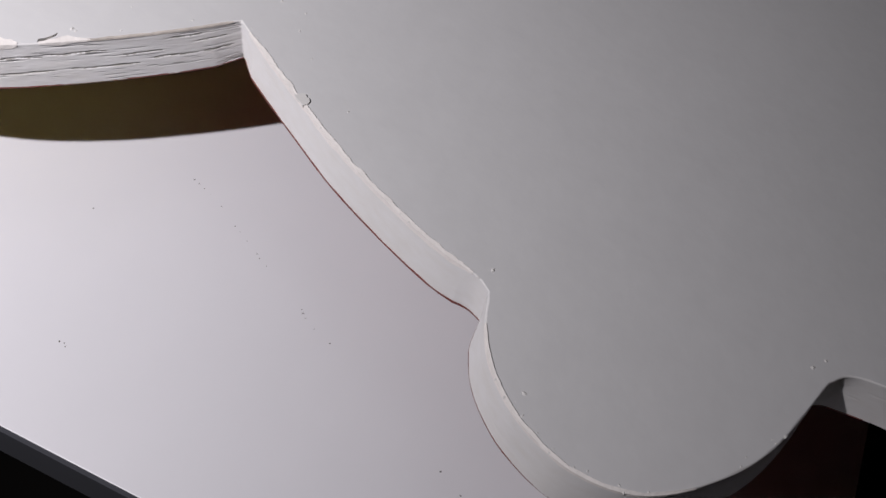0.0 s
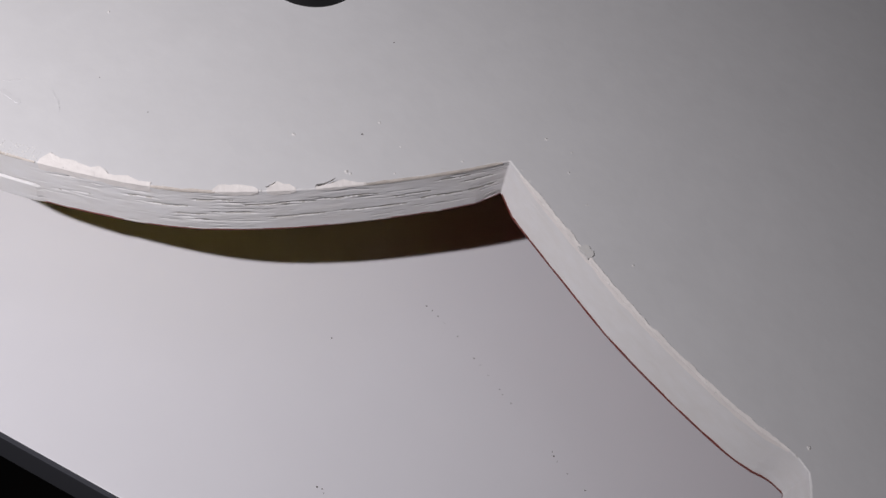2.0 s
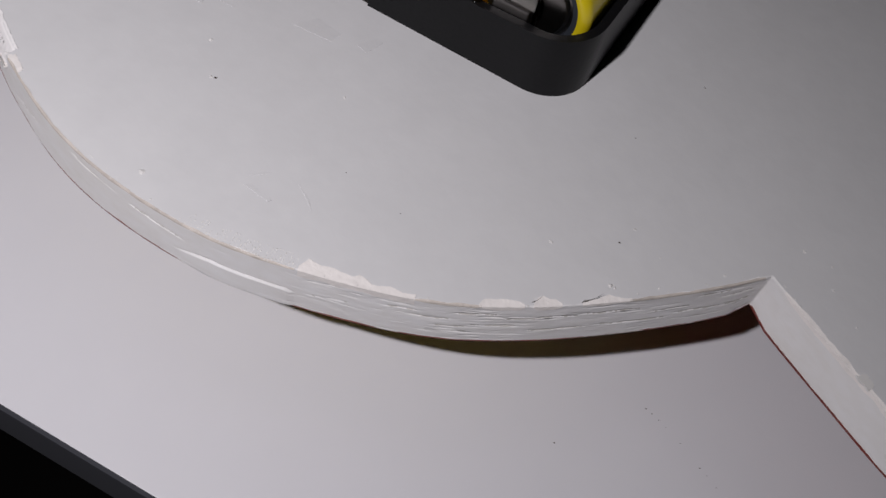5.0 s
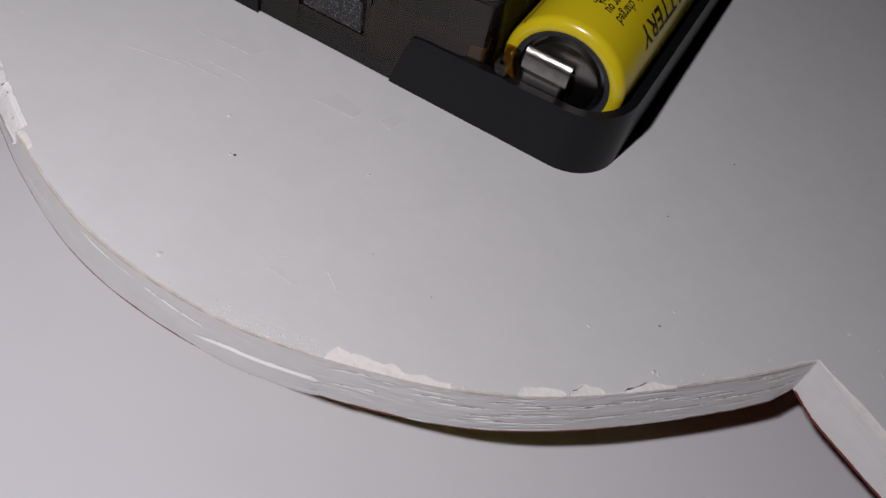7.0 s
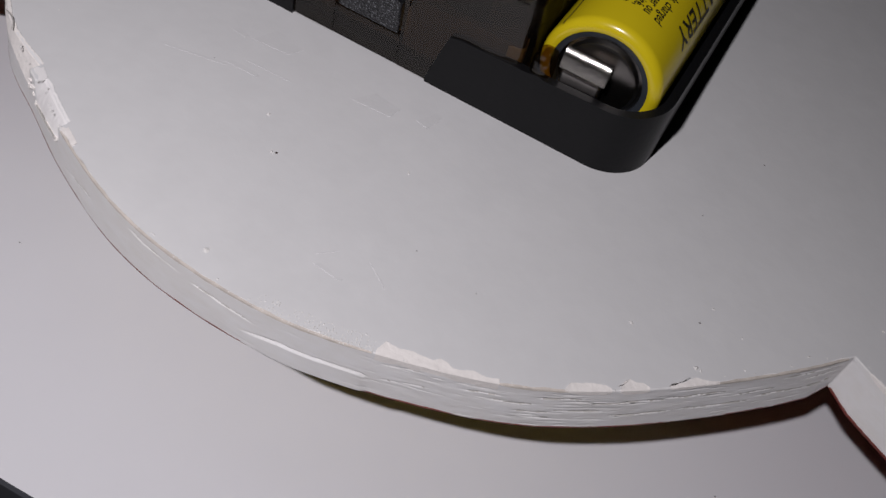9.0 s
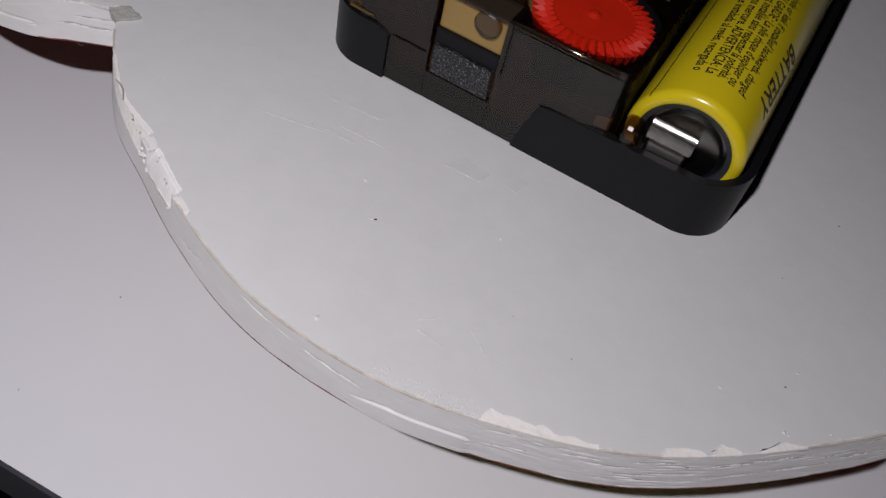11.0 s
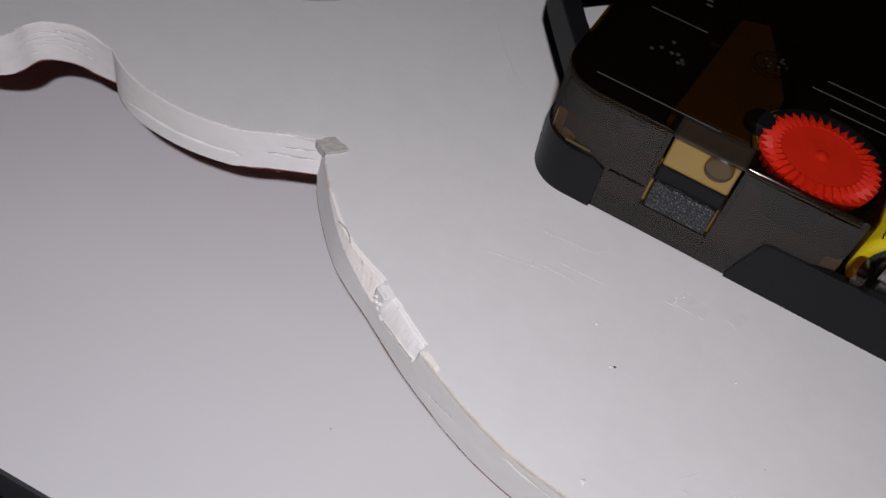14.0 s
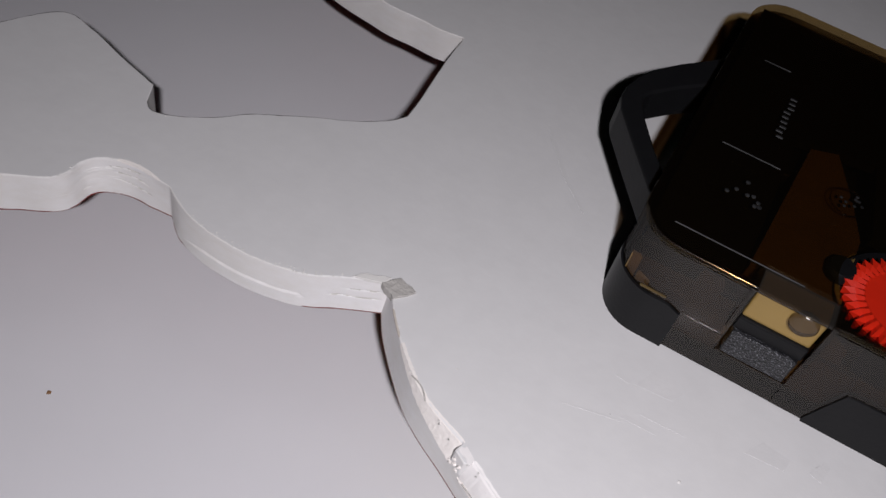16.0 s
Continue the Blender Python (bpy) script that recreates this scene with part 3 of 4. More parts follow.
            bm.faces.new((lower[i], lower[k], upper[k], upper[i]))
    bm.faces.new(loops[-1])
    part("setting_wheel", bm, RED, th, "bright red toothed setting wheel", 16)
    # moulded lines and marks on the lid
    for x0, x1, y in ((-23.3, -15.4, -8.6), (-24.0, -8.0, -25.6), (-23.2, -19.2, 12.0), (-1.0, 8.5, -9.6), (0.5, 9.0, -7.0), (2.0, 9.5, -12.2)):
        part("moulded_line", block(x0, x1, y - 0.10, y + 0.10, CASE_TOP - 0.1, CASE_TOP + 0.10, 0.06, 1), GLINT_RIDGE, lid, "fine moulded line on the lid")
    for i in range(9):
        x, y = -17.6 + 0.5 * hashed("m", i), 6.2 - i * 1.1
        part("moulded_mark", block(x - 0.5, x + 0.5, y - 0.22, y + 0.22, CASE_TOP - 0.1, CASE_TOP + 0.10, 0.08, 1), GLINT_RIDGE, lid, "small illegible moulded mark")
    for i in range(8):
        x, y = -21 + 5.5 * hashed("d", i), -19 + 6 * hashed("e", i)
        part("moulded_dot", lathe([(0.30, -0.1), (0.30, 0.06), (0, 0.14)], 10, "z", (x, y, CASE_TOP)), GLINT_RIDGE, lid, "small moulded dot")
    for i in range(9):
        x, y = -7.6 + 3.2 * hashed("g", i), -12.6 + 6.5 * hashed("h", i)
        part("moulded_dot", lathe([(0.22, -0.1), (0.22, 0.05), (0, 0.10)], 8, "z", (x, y, CASE_TOP)), GLINT_RIDGE, lid, "small moulded dot")
    part("moulded_ring", lathe([(2.3, -0.1), (2.3, 0.08), (2.5, 0.08), (2.5, -0.1)], 32, "z", (-6.4, -8.6, CASE_TOP)), SMOKE_TOP, lid, "fine moulded ring on the lid")
    # the glint over the corner panel, made as a thin amber bar
    part("glint_rib", block(-24.0, -20.6, FRONT - 0.02, FRONT + 0.3, 30.9, 31.1, 0.05), AMBER, th, "thin amber line in place of the glint above the black panel")
    part("cover_step", block(-17.6, -12.9, FRONT - 0.02, FRONT + 0.3, 29.6, 29.8, 0.06), SMOKE, th, "fine step in the smoked cover")
    # hanging loop
    outer = [(LEFT + 0.5, 14.0), (-29.4, 11.9), (-33.2, 7.5), (-36.2, 3.2), (-37.3, 0.4), (-37.9, -2.4), (-37.8, -4.8), (-37.0, -7.0), (-33.1, -12.6), (LEFT + 0.5, -20.4)]
    inner = [(LEFT + 0.5, -15.6), (-30.2, -12.0), (-33.4, -7.0), (-34.8, -4.4), (-35.0, -3.0), (-34.4, -1.4), (-31.6, 2.2), (LEFT + 0.5, 6.6)]
    part("hanging_loop", prism(outer + inner, 31.0, 36.2, 0.35), HANGER_PLASTIC, th, "matt black plastic hanging loop")
    # battery contact
    def strip(name, pts, x0, x1, mat, label, thick=0.35):
        bm = bmesh.new()
        lo = [bm.verts.new((x0, y, z)) for y, z in pts]
        hi = [bm.verts.new((x1, y, z)) for y, z in pts]
        for i in range(len(pts) - 1):
            bm.faces.new((lo[i], hi[i], hi[i + 1], lo[i + 1]))
        bmesh.ops.solidify(bm, geom=bm.faces[:], thickness=thick)
        return part(name, bm, mat, th, label, 50)
    contact = strip("battery_contact", [(-25.9, 27.0), (-26.0, 31.6), (-26.1, 33.6), (-26.4, 34.5), (-26.9, 34.9), (-27.4, 34.7), (-27.7, 34.0), (-27.75, 32.4)], 15.2, 20.6, STEEL, "shiny bent steel battery contact")
    part("contact_base", block(15.6, 20.2, -28.0, -26.3, 28.5, 32.3, 0.2), SHADED_STEEL, contact, "steel foot of the contact in a shaded tone")
    part("contact_post", block(12.2, 14.6, FRONT + 0.2, FRONT + 3.4, TOP + 1, 33.4, 0.9, 3), SMOKE_TOP, th, "rounded smoked post beside the contact")
    return th


MOVEMENT = movement()

# ---- battery ----
AXIS_X, AXIS_Z, R_BAT = 19.2, 31.4, 7.25
Y_NEAR, Y_FAR = -25.6, 24.9


def on_battery(angle, y, lift):
    """A place on the sleeve: angle in degrees from the top, towards +x."""
    a = radians(angle)
    return (AXIS_X + (R_BAT + lift) * math.sin(a), y, AXIS_Z + (R_BAT + lift) * math.cos(a))


def battery():
    th = empty("battery", "yellow cylindrical battery with black print, held in the clock movement", "battery", (AXIS_X, 0, AXIS_Z - R_BAT))
    c = (AXIS_X, 0, AXIS_Z)
    prof = [(5.75, Y_NEAR + 0.55), (5.8, Y_NEAR + 0.1), (6.15, Y_NEAR)] + [(6.15 + 1.1 * math.sin(radians(a)), Y_NEAR + 1.1 - 1.1 * math.cos(radians(a))) for a in (15, 30, 45, 60, 75, 90)] + [(R_BAT, Y_FAR - 1.2), (6.6, Y_FAR - 0.3), (5.0, Y_FAR)]
    sleeve = part("sleeve", lathe(prof, 72, "y", c), YELLOW, th, "glossy yellow sleeve", 50)
    seal = part("gasket", lathe([(5.85, Y_NEAR + 0.25), (5.1, Y_NEAR + 0.35), (5.0, Y_NEAR + 1.2), (5.85, Y_NEAR + 1.3)], 48, "y", c), GASKET, th, "dark seal ring", 50)
    part("negative_end", lathe([(0, Y_NEAR + 0.1), (3.9, Y_NEAR + 0.1), (4.3, Y_NEAR + 0.25), (4.6, Y_NEAR + 0.8), (5.2, Y_NEAR + 0.95)], 48, "y", c), SHADED_STEEL, th, "steel end plate", 40)
    part("positive_end", lathe([(5.2, Y_FAR - 0.1), (2.7, Y_FAR), (2.7, Y_FAR + 1.4), (0, Y_FAR + 1.5)], 32, "y", c), STEEL, th, "steel positive cap", 40)
    # overlap of the sleeve
    bm = bmesh.new()
    pts = [(-53, Y_NEAR + 0.35, 0.0), (-52.5, Y_NEAR + 1.1, 0.05), (-51, Y_NEAR + 2.2, 0.04), (-51, 0, 0.04), (-51, Y_FAR - 2, 0.04)]
    a = [bm.verts.new(on_battery(g - 0.8, y, l)) for g, y, l in pts]
    b = [bm.verts.new(on_battery(g + 0.8, y, l)) for g, y, l in pts]
    for i in range(len(pts) - 1):
        bm.faces.new((a[i], a[i + 1], b[i + 1], b[i]))
    part("seam", bm, INK, sleeve, "thin dark seam of the sleeve")
    # print: it runs along the battery and ends towards the negative end
    def words(text, size, angle, end_y, squeeze=1.0, name="print_line"):
        cu = bpy.data.curves.new("print", "FONT")
        cu.body, cu.size, cu.align_x = text, size, "RIGHT"
        cu.resolution_u, cu.offset = 2, 0.028 * size / 1.75
        tmp = new("print", cu)
        bpy.context.view_layer.update()
        me = bpy.data.meshes.new_from_object(tmp.evaluated_get(bpy.context.evaluated_depsgraph_get()))
        bpy.data.objects.remove(tmp)
        bpy.data.curves.remove(cu)
        bm = bmesh.new()
        bm.from_mesh(me)
        bpy.data.meshes.remove(me)
        bmesh.ops.triangulate(bm, faces=bm.faces[:])
        for _ in range(3):
            long = [e for e in bm.edges if abs(e.verts[0].co.y - e.verts[1].co.y) > 0.55]
            if long:
                bmesh.ops.subdivide_edges(bm, edges=long, cuts=1)
                bmesh.ops.triangulate(bm, faces=bm.faces[:])
        for v in bm.verts:
            g = angle + math.degrees(v.co.y / R_BAT)
            v.co = on_battery(g, end_y - v.co.x * squeeze, 0.045)
        part(name, bm, INK, sleeve, "black printed lettering")
    words("ponerse si es instalada al revés, recargada o", 1.75, -26, -20.5, 0.78)
    words("au feu. Sans mercure. ADVERTENCIA: La", 1.75, -14, -20.6, 0.80)
    words("si elle est installée sans respecter la polarité,", 1.75, -2.5, -20.6, 0.76)
    words("MISE EN GARDE : La pile risque d'exploser ou", 1.75, 8, -20.8, 0.78)
    words("explode or leak if installed backwards, charged", 1.75, 20, -20.9, 0.78)
    words("BATTERY", 3.6, 43.5, -18.6, 0.95, "print_word")
    return th


battery()


# ---- torn and crumbled bits of the board's edge ----
def edge_run(x0, x1, y_most=-34.0):
    """Numbers of the outline's points between two x on the camera's side."""
    got = [i for i in range(len(EDGE)) if x0 <= EDGE[i][0] <= x1 and EDGE[i][1] < y_most]
    return sorted(got, key=lambda i: ALONG[i])


def torn_strip(x0, x1, width, drop, seed, mat=TORN, lift=0.07, blunt=0.25, name="torn_lip", label="torn pale paper lip", taper=0.0):
    """Paper torn off along the top edge: a ragged strip that lies on the face and laps over the edge."""
    run = edge_run(x0, x1)[::2]
    verts, faces = [], []
    n = len(run)
    for k, i in enumerate(run):
        u = k / (n - 1)
        fade = min(1.0, u / blunt, (1 - u) / blunt) if blunt else 1.0
        w = width * (0.25 + 0.75 * fade) * (0.75 + 0.5 * noise.noise((ALONG[i] * 0.7, seed, 0)) + 0.25 * noise.noise((ALONG[i] * 2.7, seed, 3)))
        if taper:
            w *= (1 - taper * u) * min(1.0, 0.3 + u / 0.05)
        d = drop * (0.3 + 0.7 * fade) * (0.8 + 0.6 * noise.noise((ALONG[i] * 0.5, seed, 9)))
        q, m = EDGE[i], INWARD[i]
        for off, z in ((w, TOP - 0.03), (w * 0.93, TOP + lift + 0.05), (w * 0.4, TOP + lift * 0.8), (-0.04, TOP + 0.01), (-0.10, TOP - d), (0.3, TOP - d - 0.05)):
            verts.append((q[0] + m[0] * off, q[1] + m[1] * off, z))
    for k in range(n - 1):
        for c in range(5):
            faces.append((k * 6 + c, k * 6 + c + 1, k * 6 + c + 7, k * 6 + c + 6))
    return solid(name, verts, faces, mat, BOARD, label)


for _k, (_a, _b) in enumerate(((-48.6, -45.6), (-24.6, -22.0), (-23.0, 16.2), (27.0, 33.0), (45.0, 56.2))):
    torn_strip(_a, _b, 0.22, 0.22, 20 + _k, RIM_PAPER, 0.02, 0.1, "torn_rim", "browned paper along the torn top edge")
torn_strip(15.9, 27.5, 2.2, 1.0, 1, blunt=0.0, taper=0.75)
torn_strip(32.6, 36.6, 1.2, 0.6, 2, blunt=0.12)
torn_strip(37.0, 40.0, 1.2, 0.6, 3, blunt=0.2)
torn_strip(41.2, 45.5, 0.9, 0.4, 4, blunt=0.4)
torn_strip(58.5, 95.0, 0.5, 0.7, 5, blunt=0.1)
torn_strip(98.5, 122.0, 0.4, 0.4, 6, blunt=0.1)
torn_strip(-90.0, -83.0, 0.4, 0.3, 7, blunt=0.2)


def slab_chip(name, corners, z0, z1, mat, label, tilt=0.0):
    """A flat broken piece over a ragged outline; tilt raises its inner side."""
    edge = []
    for k, (a, b) in enumerate(zip(corners, corners[1:] + corners[:1])):
        for t in (0.0, 0.33, 0.66):
            j = 0.12 if t == 0 else 0.38
            edge.append((a[0] + (b[0] - a[0]) * t + j * (hashed(name, k, t, 1) - 0.5), a[1] + (b[1] - a[1]) * t + j * (hashed(name, k, t, 2) - 0.5)))
    bm = prism(edge, z0, z1, 0.06, 1)
    for v in bm.verts:
        v.co.z += tilt * (v.co.y - corners[0][1])
    return part(name, bm, mat, BOARD, label)


def torn_slope(x0, x1, mat, label, seed, rise=0.0):
    """The pale layer laid bare where the top of the cut is torn away, from the face down into the cut."""
    run = edge_run(x0, x1)
    verts, faces = [], []
    for i in run:
        q, m, a = EDGE[i], INWARD[i], ALONG[i]
        w, d = slope_at(q[0])
        ragged = 0.12 * noise.noise((a * 1.1, seed, 0)) + 0.06 * noise.noise((a * 3.7, seed, 2))
        d = d * (1 + 0.10 * noise.noise((a * 0.8, seed, 5))) + 0.10 * noise.noise((a * 2.9, seed, 7))
        lean = 0.7 / (TOP - LOW)
        for k in range(9):
            u = k / 8
            bulge = 0.07 + rise * math.sin(math.pi * u) + 0.05 * noise.noise((a * 1.6, u * 3, seed))
            off = w * (1 - u) - lean * d * u - bulge + (ragged + 0.34 if k == 0 else 0.0)
            verts.append((q[0] + m[0] * off, q[1] + m[1] * off, TOP - d * u + 0.07 * (1 - u)))
        off = 0.15 - lean * d
        verts.append((q[0] + m[0] * off, q[1] + m[1] * off, TOP - d - 0.12))
    for k in range(len(run) - 1):
        faces += [(k * 10 + c, k * 10 + c + 1, k * 10 + c + 11, k * 10 + c + 10) for c in range(9)]
    for k in (0, len(run) - 1):
        faces.append(tuple(k * 10 + c for c in range(10)))
    return solid("torn_layer", verts, faces, mat, BOARD, label)


torn_slope(-45.4, -33.4, TORN, "pale torn wedge that widens along the edge", 11)
torn_slope(-31.6, -25.0, WHITE_FLAKE, "white flake with a clean edge", 12, 0.12)


def along_edge(x, off, z):
    i = min(edge_run(x - 0.6, x + 0.6), key=lambda k: abs(EDGE[k][0] - x))
    return (EDGE[i][0] + INWARD[i][0] * off, EDGE[i][1] + INWARD[i][1] * off, z)


tube("rolled_sliver", [along_edge(x, -0.42 - 0.05 * math.sin(5 * x), TOP - d) for x, d in ((-31.2, 2.75), (-30.2, 2.6), (-29.0, 2.55), (-27.8, 2.3), (-26.6, 2.15), (-25.6, 2.0), (-25.1, 1.85))], 0.20, TORN, BOARD, "paper sliver rolled up along the flake", True)
tube("rolled_sliver", [along_edge(x, -0.50, TOP - d) for x, d in ((-30.6, 2.5), (-29.4, 2.25), (-27.6, 2.0), (-26.0, 1.75), (-25.3, 1.75))], 0.09, GREY_TORN, BOARD, "thin grey fold of paper", True)
tube("rolled_sliver", [along_edge(x, off, TOP + h) for x, off, h in ((-42.0, 0.05, 0.05), (-41.2, 0.45, 0.22), (-40.2, 0.55, 0.25), (-39.3, 0.25, 0.08))], 0.09, GREY_TORN, BOARD, "thin grey curl above the torn wedge", True)
for x, d, r in ((-33.1, 2.2, 0.42), (-32.6, 1.7, 0.36), (-32.2, 2.4, 0.34), (-31.8, 1.2, 0.30), (-32.9, 1.0, 0.26), (-31.5, 2.9, 0.28), (-30.8, 3.2, 0.22)):
    bm = bmesh.new()
    bmesh.ops.create_icosphere(bm, subdivisions=2, radius=r)
    for v in bm.verts:
        v.co = Vector((v.co.x, v.co.y * 0.6, v.co.z * 0.8)) * (1 + 0.7 * noise.noise(v.co * 4 + Vector((x, d, 0))))
    bmesh.ops.translate(bm, vec=along_edge(x, -0.25, TOP - d), verts=bm.verts)
    part("crumpled_shred", bm, TORN, BOARD, "crumpled shred of torn paper")
slab_chip("paper_skin", [(-33.0, -56.0), (-31.4, -57.1), (-30.8, -56.3), (-32.4, -55.2)], TOP - 0.05, TOP + 0.06, WHITE_FLAKE, "thin lifted skin of paper beside the flake")
slab_chip("paper_skin", [(-24.6, -61.0), (-22.3, -62.1), (-22.0, -61.5), (-24.2, -60.3)], TOP - 0.05, TOP + 0.06, TORN, "thin lifted skin of paper beside the flake")
slab_chip("paper_chip", [(-51.6, -41.6), (-49.3, -42.8), (-47.4, -40.4), (-50.0, -39.6)], TOP - 0.9, TOP + 0.35, GREY_TORN, "grey torn corner fragment")
slab_chip("paper_chip", [(-55.2, -42.9), (-51.6, -41.5), (-51.0, -40.2), (-54.0, -41.4)], TOP - 0.2, TOP + 0.22, PALE_SPECK, "white torn corner fragment")
slab_chip("paper_chip", [(68.0, -42.2), (69.6, -43.1), (69.9, -42.2), (68.9, -41.5)], TOP - 0.1, TOP + 0.2, PALE_SPECK, "small white raised crumb")


def curled_flake(points, width, mat, label):
    """A thin curl of paper that stands up on the face."""
    verts, faces = [], []
    for x, y, z, lean in points:
        verts += [(x, y, z), (x + lean, y + 0.2, z + width)]
    for k in range(len(points) - 1):
        faces.append((2 * k, 2 * k + 2, 2 * k + 3, 2 * k + 1))
    bm = bmesh.new()
    vs = [bm.verts.new(v) for v in verts]
    for f in faces:
        bm.faces.new([vs[i] for i in f])
    bmesh.ops.solidify(bm, geom=bm.faces[:], thickness=0.12)
    part("curled_flake", bm, mat, BOARD, label, 60)


curled_flake([(41.0, -51.3, TOP, 0.1), (41.4, -50.9, TOP + 0.05, 0.2), (41.8, -50.3, TOP + 0.15, 0.25), (42.2, -49.6, TOP + 0.3, 0.2)], 0.42, GREY_TORN, "grey curl of paper standing up at the edge")
curled_flake([(36.6, -54.6, TOP - 0.4, 0.0), (37.0, -54.1, TOP - 0.1, 0.1), (37.3, -53.4, TOP, 0.1)], 0.35, GREY_TORN, "grey fold between two torn lips")


def crumbs():
    """Loose crumbs along the near edge and specks on the back face."""
    rnd = random.Random(5)
    verts, faces = [], []
    def crumb(x, y, z, r):
        base = len(verts)
        for k in range(5):
            a = 2 * math.pi * k / 5 + rnd.random()
            verts.append((x + r * math.cos(a) * (0.7 + 0.6 * rnd.random()), y + r * math.sin(a) * (0.7 + 0.6 * rnd.random()), z - 0.02))
        verts.append((x, y, z + r * (0.25 + 0.4 * rnd.random())))
        for k in range(5):
            faces.append((base + k, base + (k + 1) % 5, base + 5))
    for x0, x1, count, size, reach in ((-77, -56, 150, 0.13, 0.7), (4, 16, 420, 0.10, 1.7), (-12, 5, 16, 0.12, 0.7), (18, 56, 40, 0.13, 0.7), (58, 96, 40, 0.12, 0.6), (100, 128, 26, 0.16, 0.8), (-48, -20, 26, 0.14, 0.8), (-95, -82, 14, 0.15, 0.5)):
        run = edge_run(x0, x1)
        for k in range(count):
            i = run[int(rnd.random() * len(run))]
            off = rnd.random() ** 2 * reach + 0.05
            crumb(EDGE[i][0] + INWARD[i][0] * off, EDGE[i][1] + INWARD[i][1] * off, TOP, size * (0.4 + rnd.random()))
    for x, y, r in ((58.7, -30.5, 0.3), (41.8, -39.5, 0.25), (42.6, -47.6, 0.3), (35.0, -46.5, 0.3), (43.1, -47.6, 0.22), (-9.9, -45.5, 0.3), (63.0, -33.5, 0.2), (66.5, -36.5, 0.2), (74.0, -41.0, 0.22), (-3.4, -64.5, 0.4), (129.0, -42.6, 0.25), (-38, -47, 0.2), (6.9, -43.3, 0.22), (-6.3, -50.0, 0.25), (47.0, -44.8, 0.2), (52.3, -39.0, 0.22), (45.6, -41.2, 0.18), (62.0, -30.6, 0.2), (96.5, -50.8, 0.3), (104.8, -61.2, 0.35), (128.0, -44.0, 0.3)):
        crumb(x, y, TOP, r)
    ob = solid("edge_debris", verts, faces, PALE_SPECK, BOARD, "pale crumbs and specks along the edge")
    tagged(ob, kind="stuff")


crumbs()


def specks(name, places, z, parent, label, mat=SPECK):
    verts, faces = [], []
    for x, y, r in places:
        base = len(verts)
        for k in range(6):
            a = math.pi * k / 3 + 0.5 * hashed(x, y, k)
            s = r * (0.6 + 0.8 * hashed(y, x, k))
            verts.append((x + s * math.cos(a), y + 0.8 * s * math.sin(a), z - 0.01))
        verts.append((x, y, z + 0.4 * r))
        faces += [(base + k, base + (k + 1) % 6, base + 6) for k in range(6)]
    ob = solid(name, verts, faces, mat, parent, label)
    return tagged(ob, kind="stuff")


specks("board_specks", [(-5.8, -49.8, 0.2), (41.1, -42.1, 0.16), (40.3, -14.4, 0.15), (36.5, -27.5, 0.12), (13.0, -52.0, 0.1), (20.5, -53.0, 0.1), (-20.0, -42.0, 0.09)], TOP, BOARD, "small dark specks on the white face")
TABLE_MARKS = [(53.7, -44.3, 0.13), (54.6, -44.5, 0.1), (55.6, -44.8, 0.12), (56.8, -45.2, 0.08), (59.1, -46.0, 0.1), (62.3, -47.6, 0.1), (63.4, -48.0, 0.08), (64.9, -48.7, 0.1), (67.0, -49.6, 0.14), (67.6, -50.0, 0.1), (69.0, -50.5, 0.1),
    (76.4, -53.8, 0.16), (76.0, -53.4, 0.1), (77.0, -54.2, 0.1), (78.7, -54.9, 0.1), (81.3, -55.6, 0.12), (46.1, -54.8, 0.13), (55.0, -71.4, 0.14), (55.6, -71.3, 0.12), (56.0, -71.6, 0.1), (-32.8, -63.3, 0.15), (-32.8, -79.9, 0.13), (100.1, -62.8, 0.15), (103.3, -64.1, 0.13), (23.6, -50.4, 0.08)]
tagged(specks("pencil_specks", TABLE_MARKS, 0.0, None, ""), "scattered dark pencil specks and dust on the white tabletop", "specks")
tagged(specks("brown_crumb", [(-84.6, -67.1, 0.42)], 0.0, None, "", material("brown_crumb", (0.32, 0.17, 0.08), 0.8, grain=0.4, grain_size=1500)), "small brown crumb on the white tabletop", "crumb")


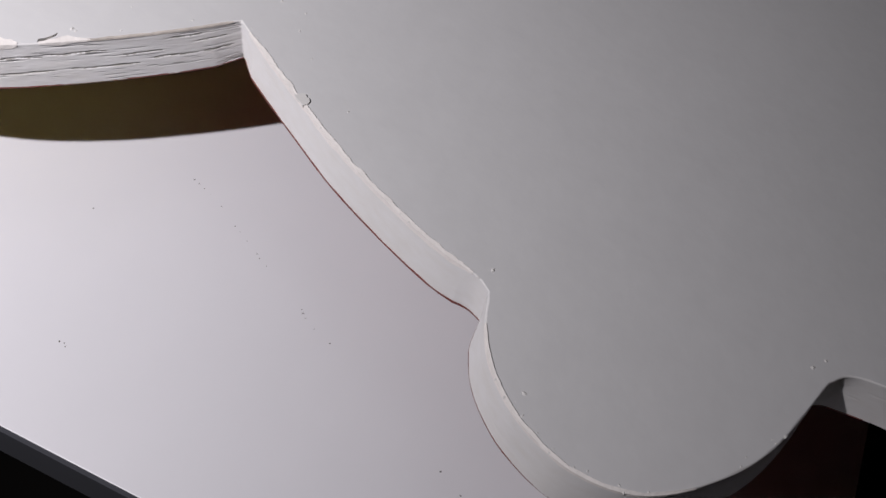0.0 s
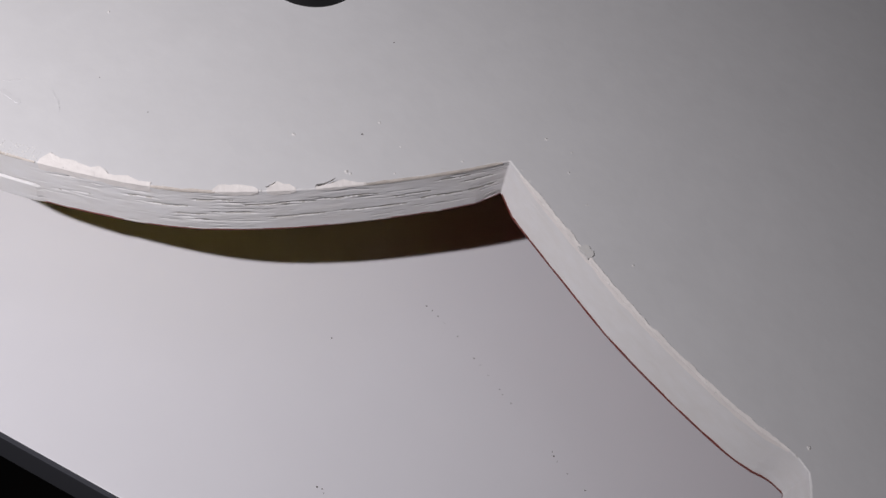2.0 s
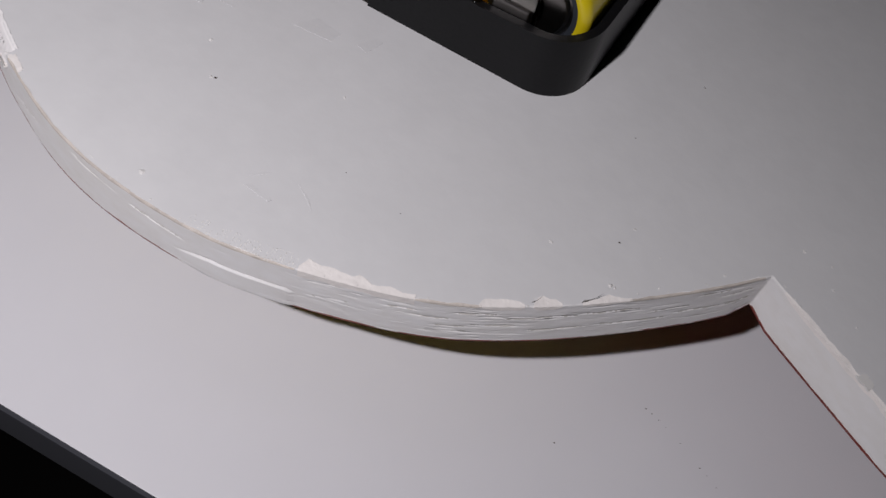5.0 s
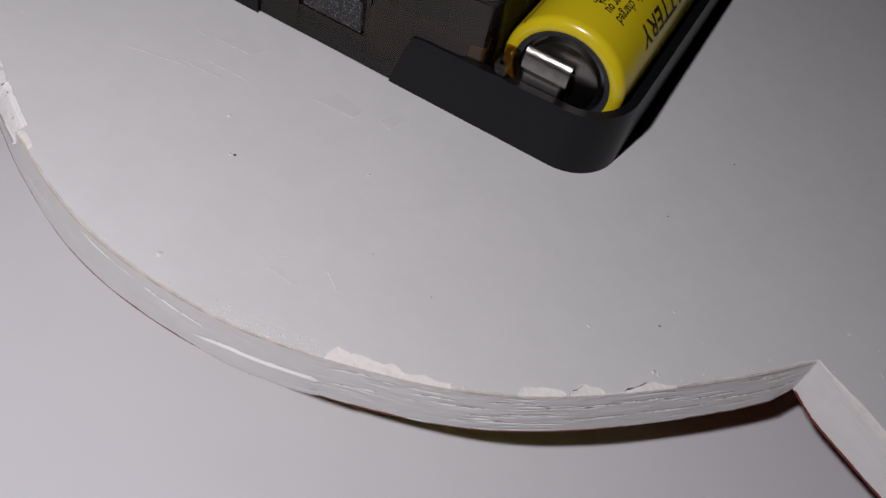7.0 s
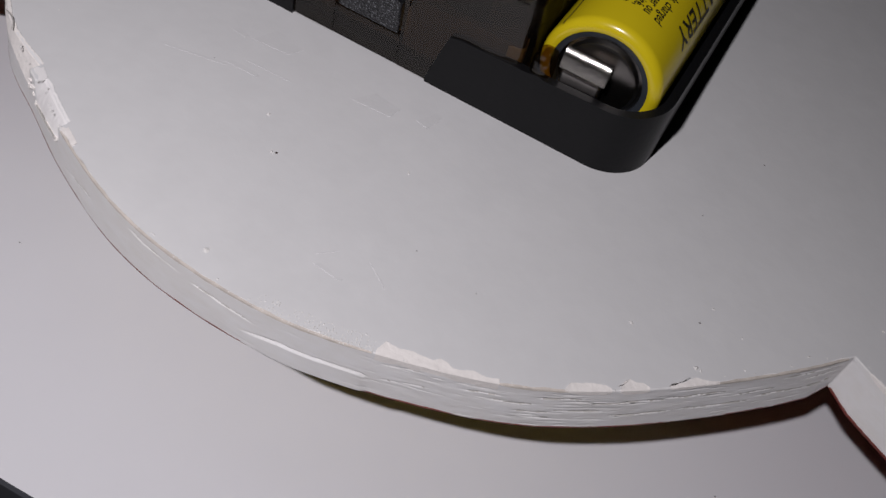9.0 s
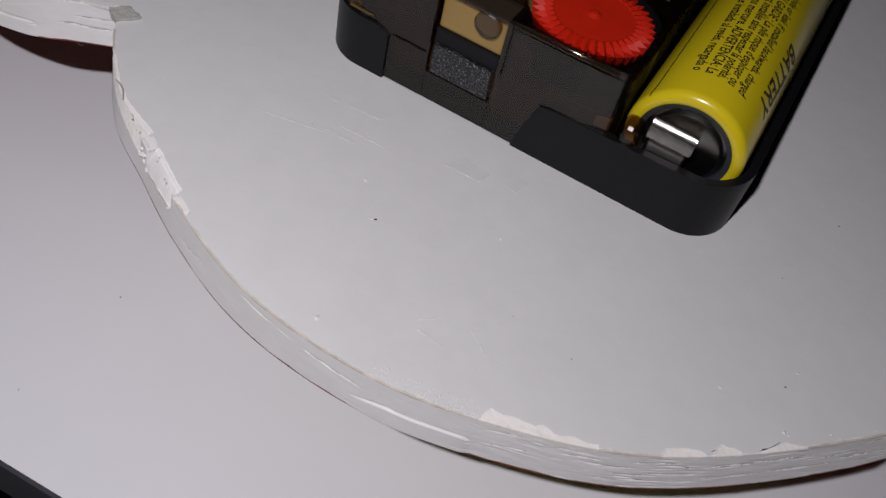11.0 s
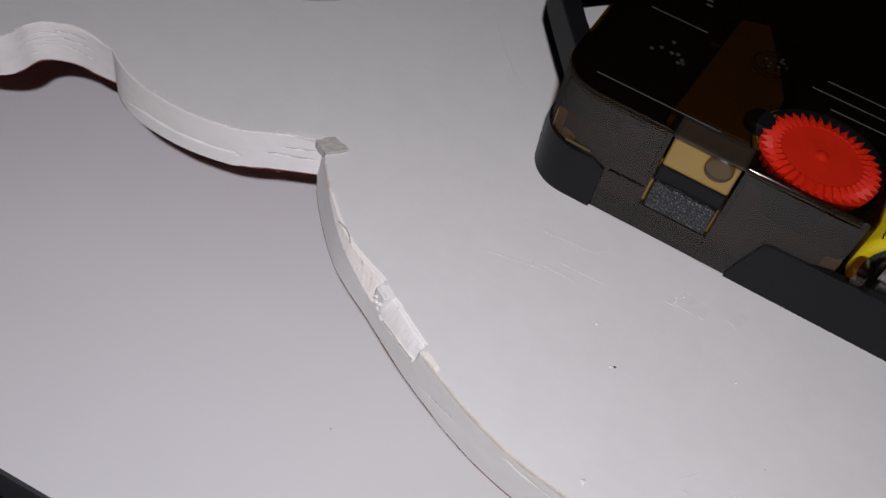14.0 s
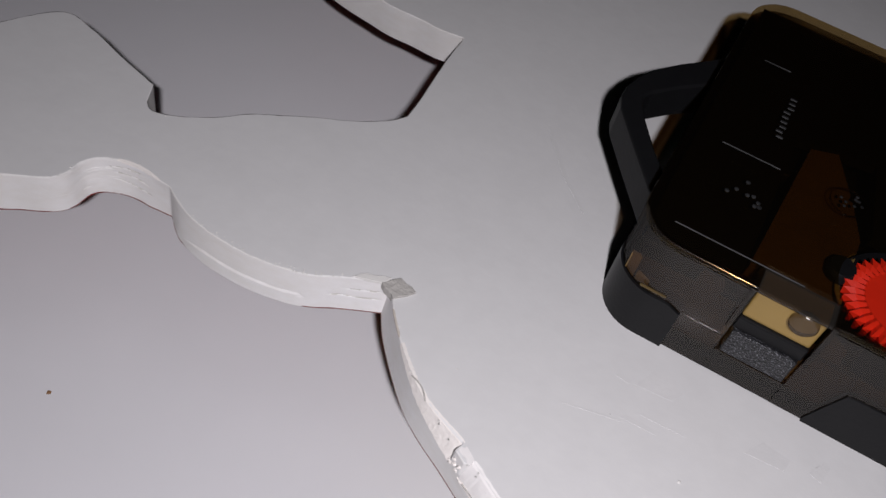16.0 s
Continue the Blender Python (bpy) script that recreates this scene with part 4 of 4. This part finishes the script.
rnd = random.Random(8)
for x in (28.5, 30.0, 31.2, 43.0, 45.0, 46.5, 48.6, 50.2, 51.4, 52.2, -56.0, 9.0):
    i = edge_run(x - 0.4, x + 0.4)[0]
    q, m = EDGE[i], INWARD[i]
    pts = []
    along, out, z = 0.0, 0.0, LOW + 0.1
    for k in range(5):
        pts.append((q[0] - m[0] * out + m[1] * along, q[1] - m[1] * out - m[0] * along, z))
        along += rnd.uniform(-0.45, 0.5)
        out += rnd.uniform(-0.08, 0.14)
        z -= rnd.uniform(-0.3, 0.6)
    tube("loose_fibre", pts, 0.022, HAIR, BOARD, "fine loose fibre under the edge", True)


# ---- dried glue and scuffs on the back face ----
GLUE = material("dried_clear_glue", (0.69, 0.68, 0.685), 0.42, grain=0.04, grain_size=300, bump=0.1, bump_size=900, coat=0.12)
for corners in ([(-18.7, -36.4), (-14.1, -36.0), (-13.2, -34.2), (-17.5, -33.3)],
                [(-4.2, -37.5), (0.7, -37.1), (1.0, -35.3), (-2.6, -34.8)],
                [(-46.4, -1.6), (-40.5, -9.6), (-35.2, -14.6), (-34.9, -14.3), (-40.1, -9.1), (-46.0, -1.4)],
                [(5.6, -59.6), (8.9, -59.9), (9.0, -59.5), (6.2, -59.1)],
                [(-25.5, -43.9), (-18.4, -42.2), (-18.5, -41.9), (-24.6, -43.4)],
                [(-17.1, -40.0), (-11.2, -39.7), (-11.4, -39.4), (-16.6, -39.6)],
                [(-18.9, -41.7), (-14.3, -41.5), (-14.8, -40.9), (-18.2, -41.0)],
                [(5.2, -58.4), (6.2, -57.6), (6.9, -56.7), (6.3, -57.0)],
                [(10.0, -56.2), (11.6, -57.2), (13.0, -58.2), (12.0, -57.2)],
                [(3.4, -35.6), (5.0, -36.0), (5.6, -33.4), (4.6, -33.2)],
                [(-21.5, -36.6), (-19.6, -36.8), (-19.4, -36.2), (-21.0, -35.9)]):
    part("glue_mark", prism(corners, TOP - 0.02, TOP + 0.03, 0.02, 1), GLUE, BOARD, "faint raised mark of dried clear glue")
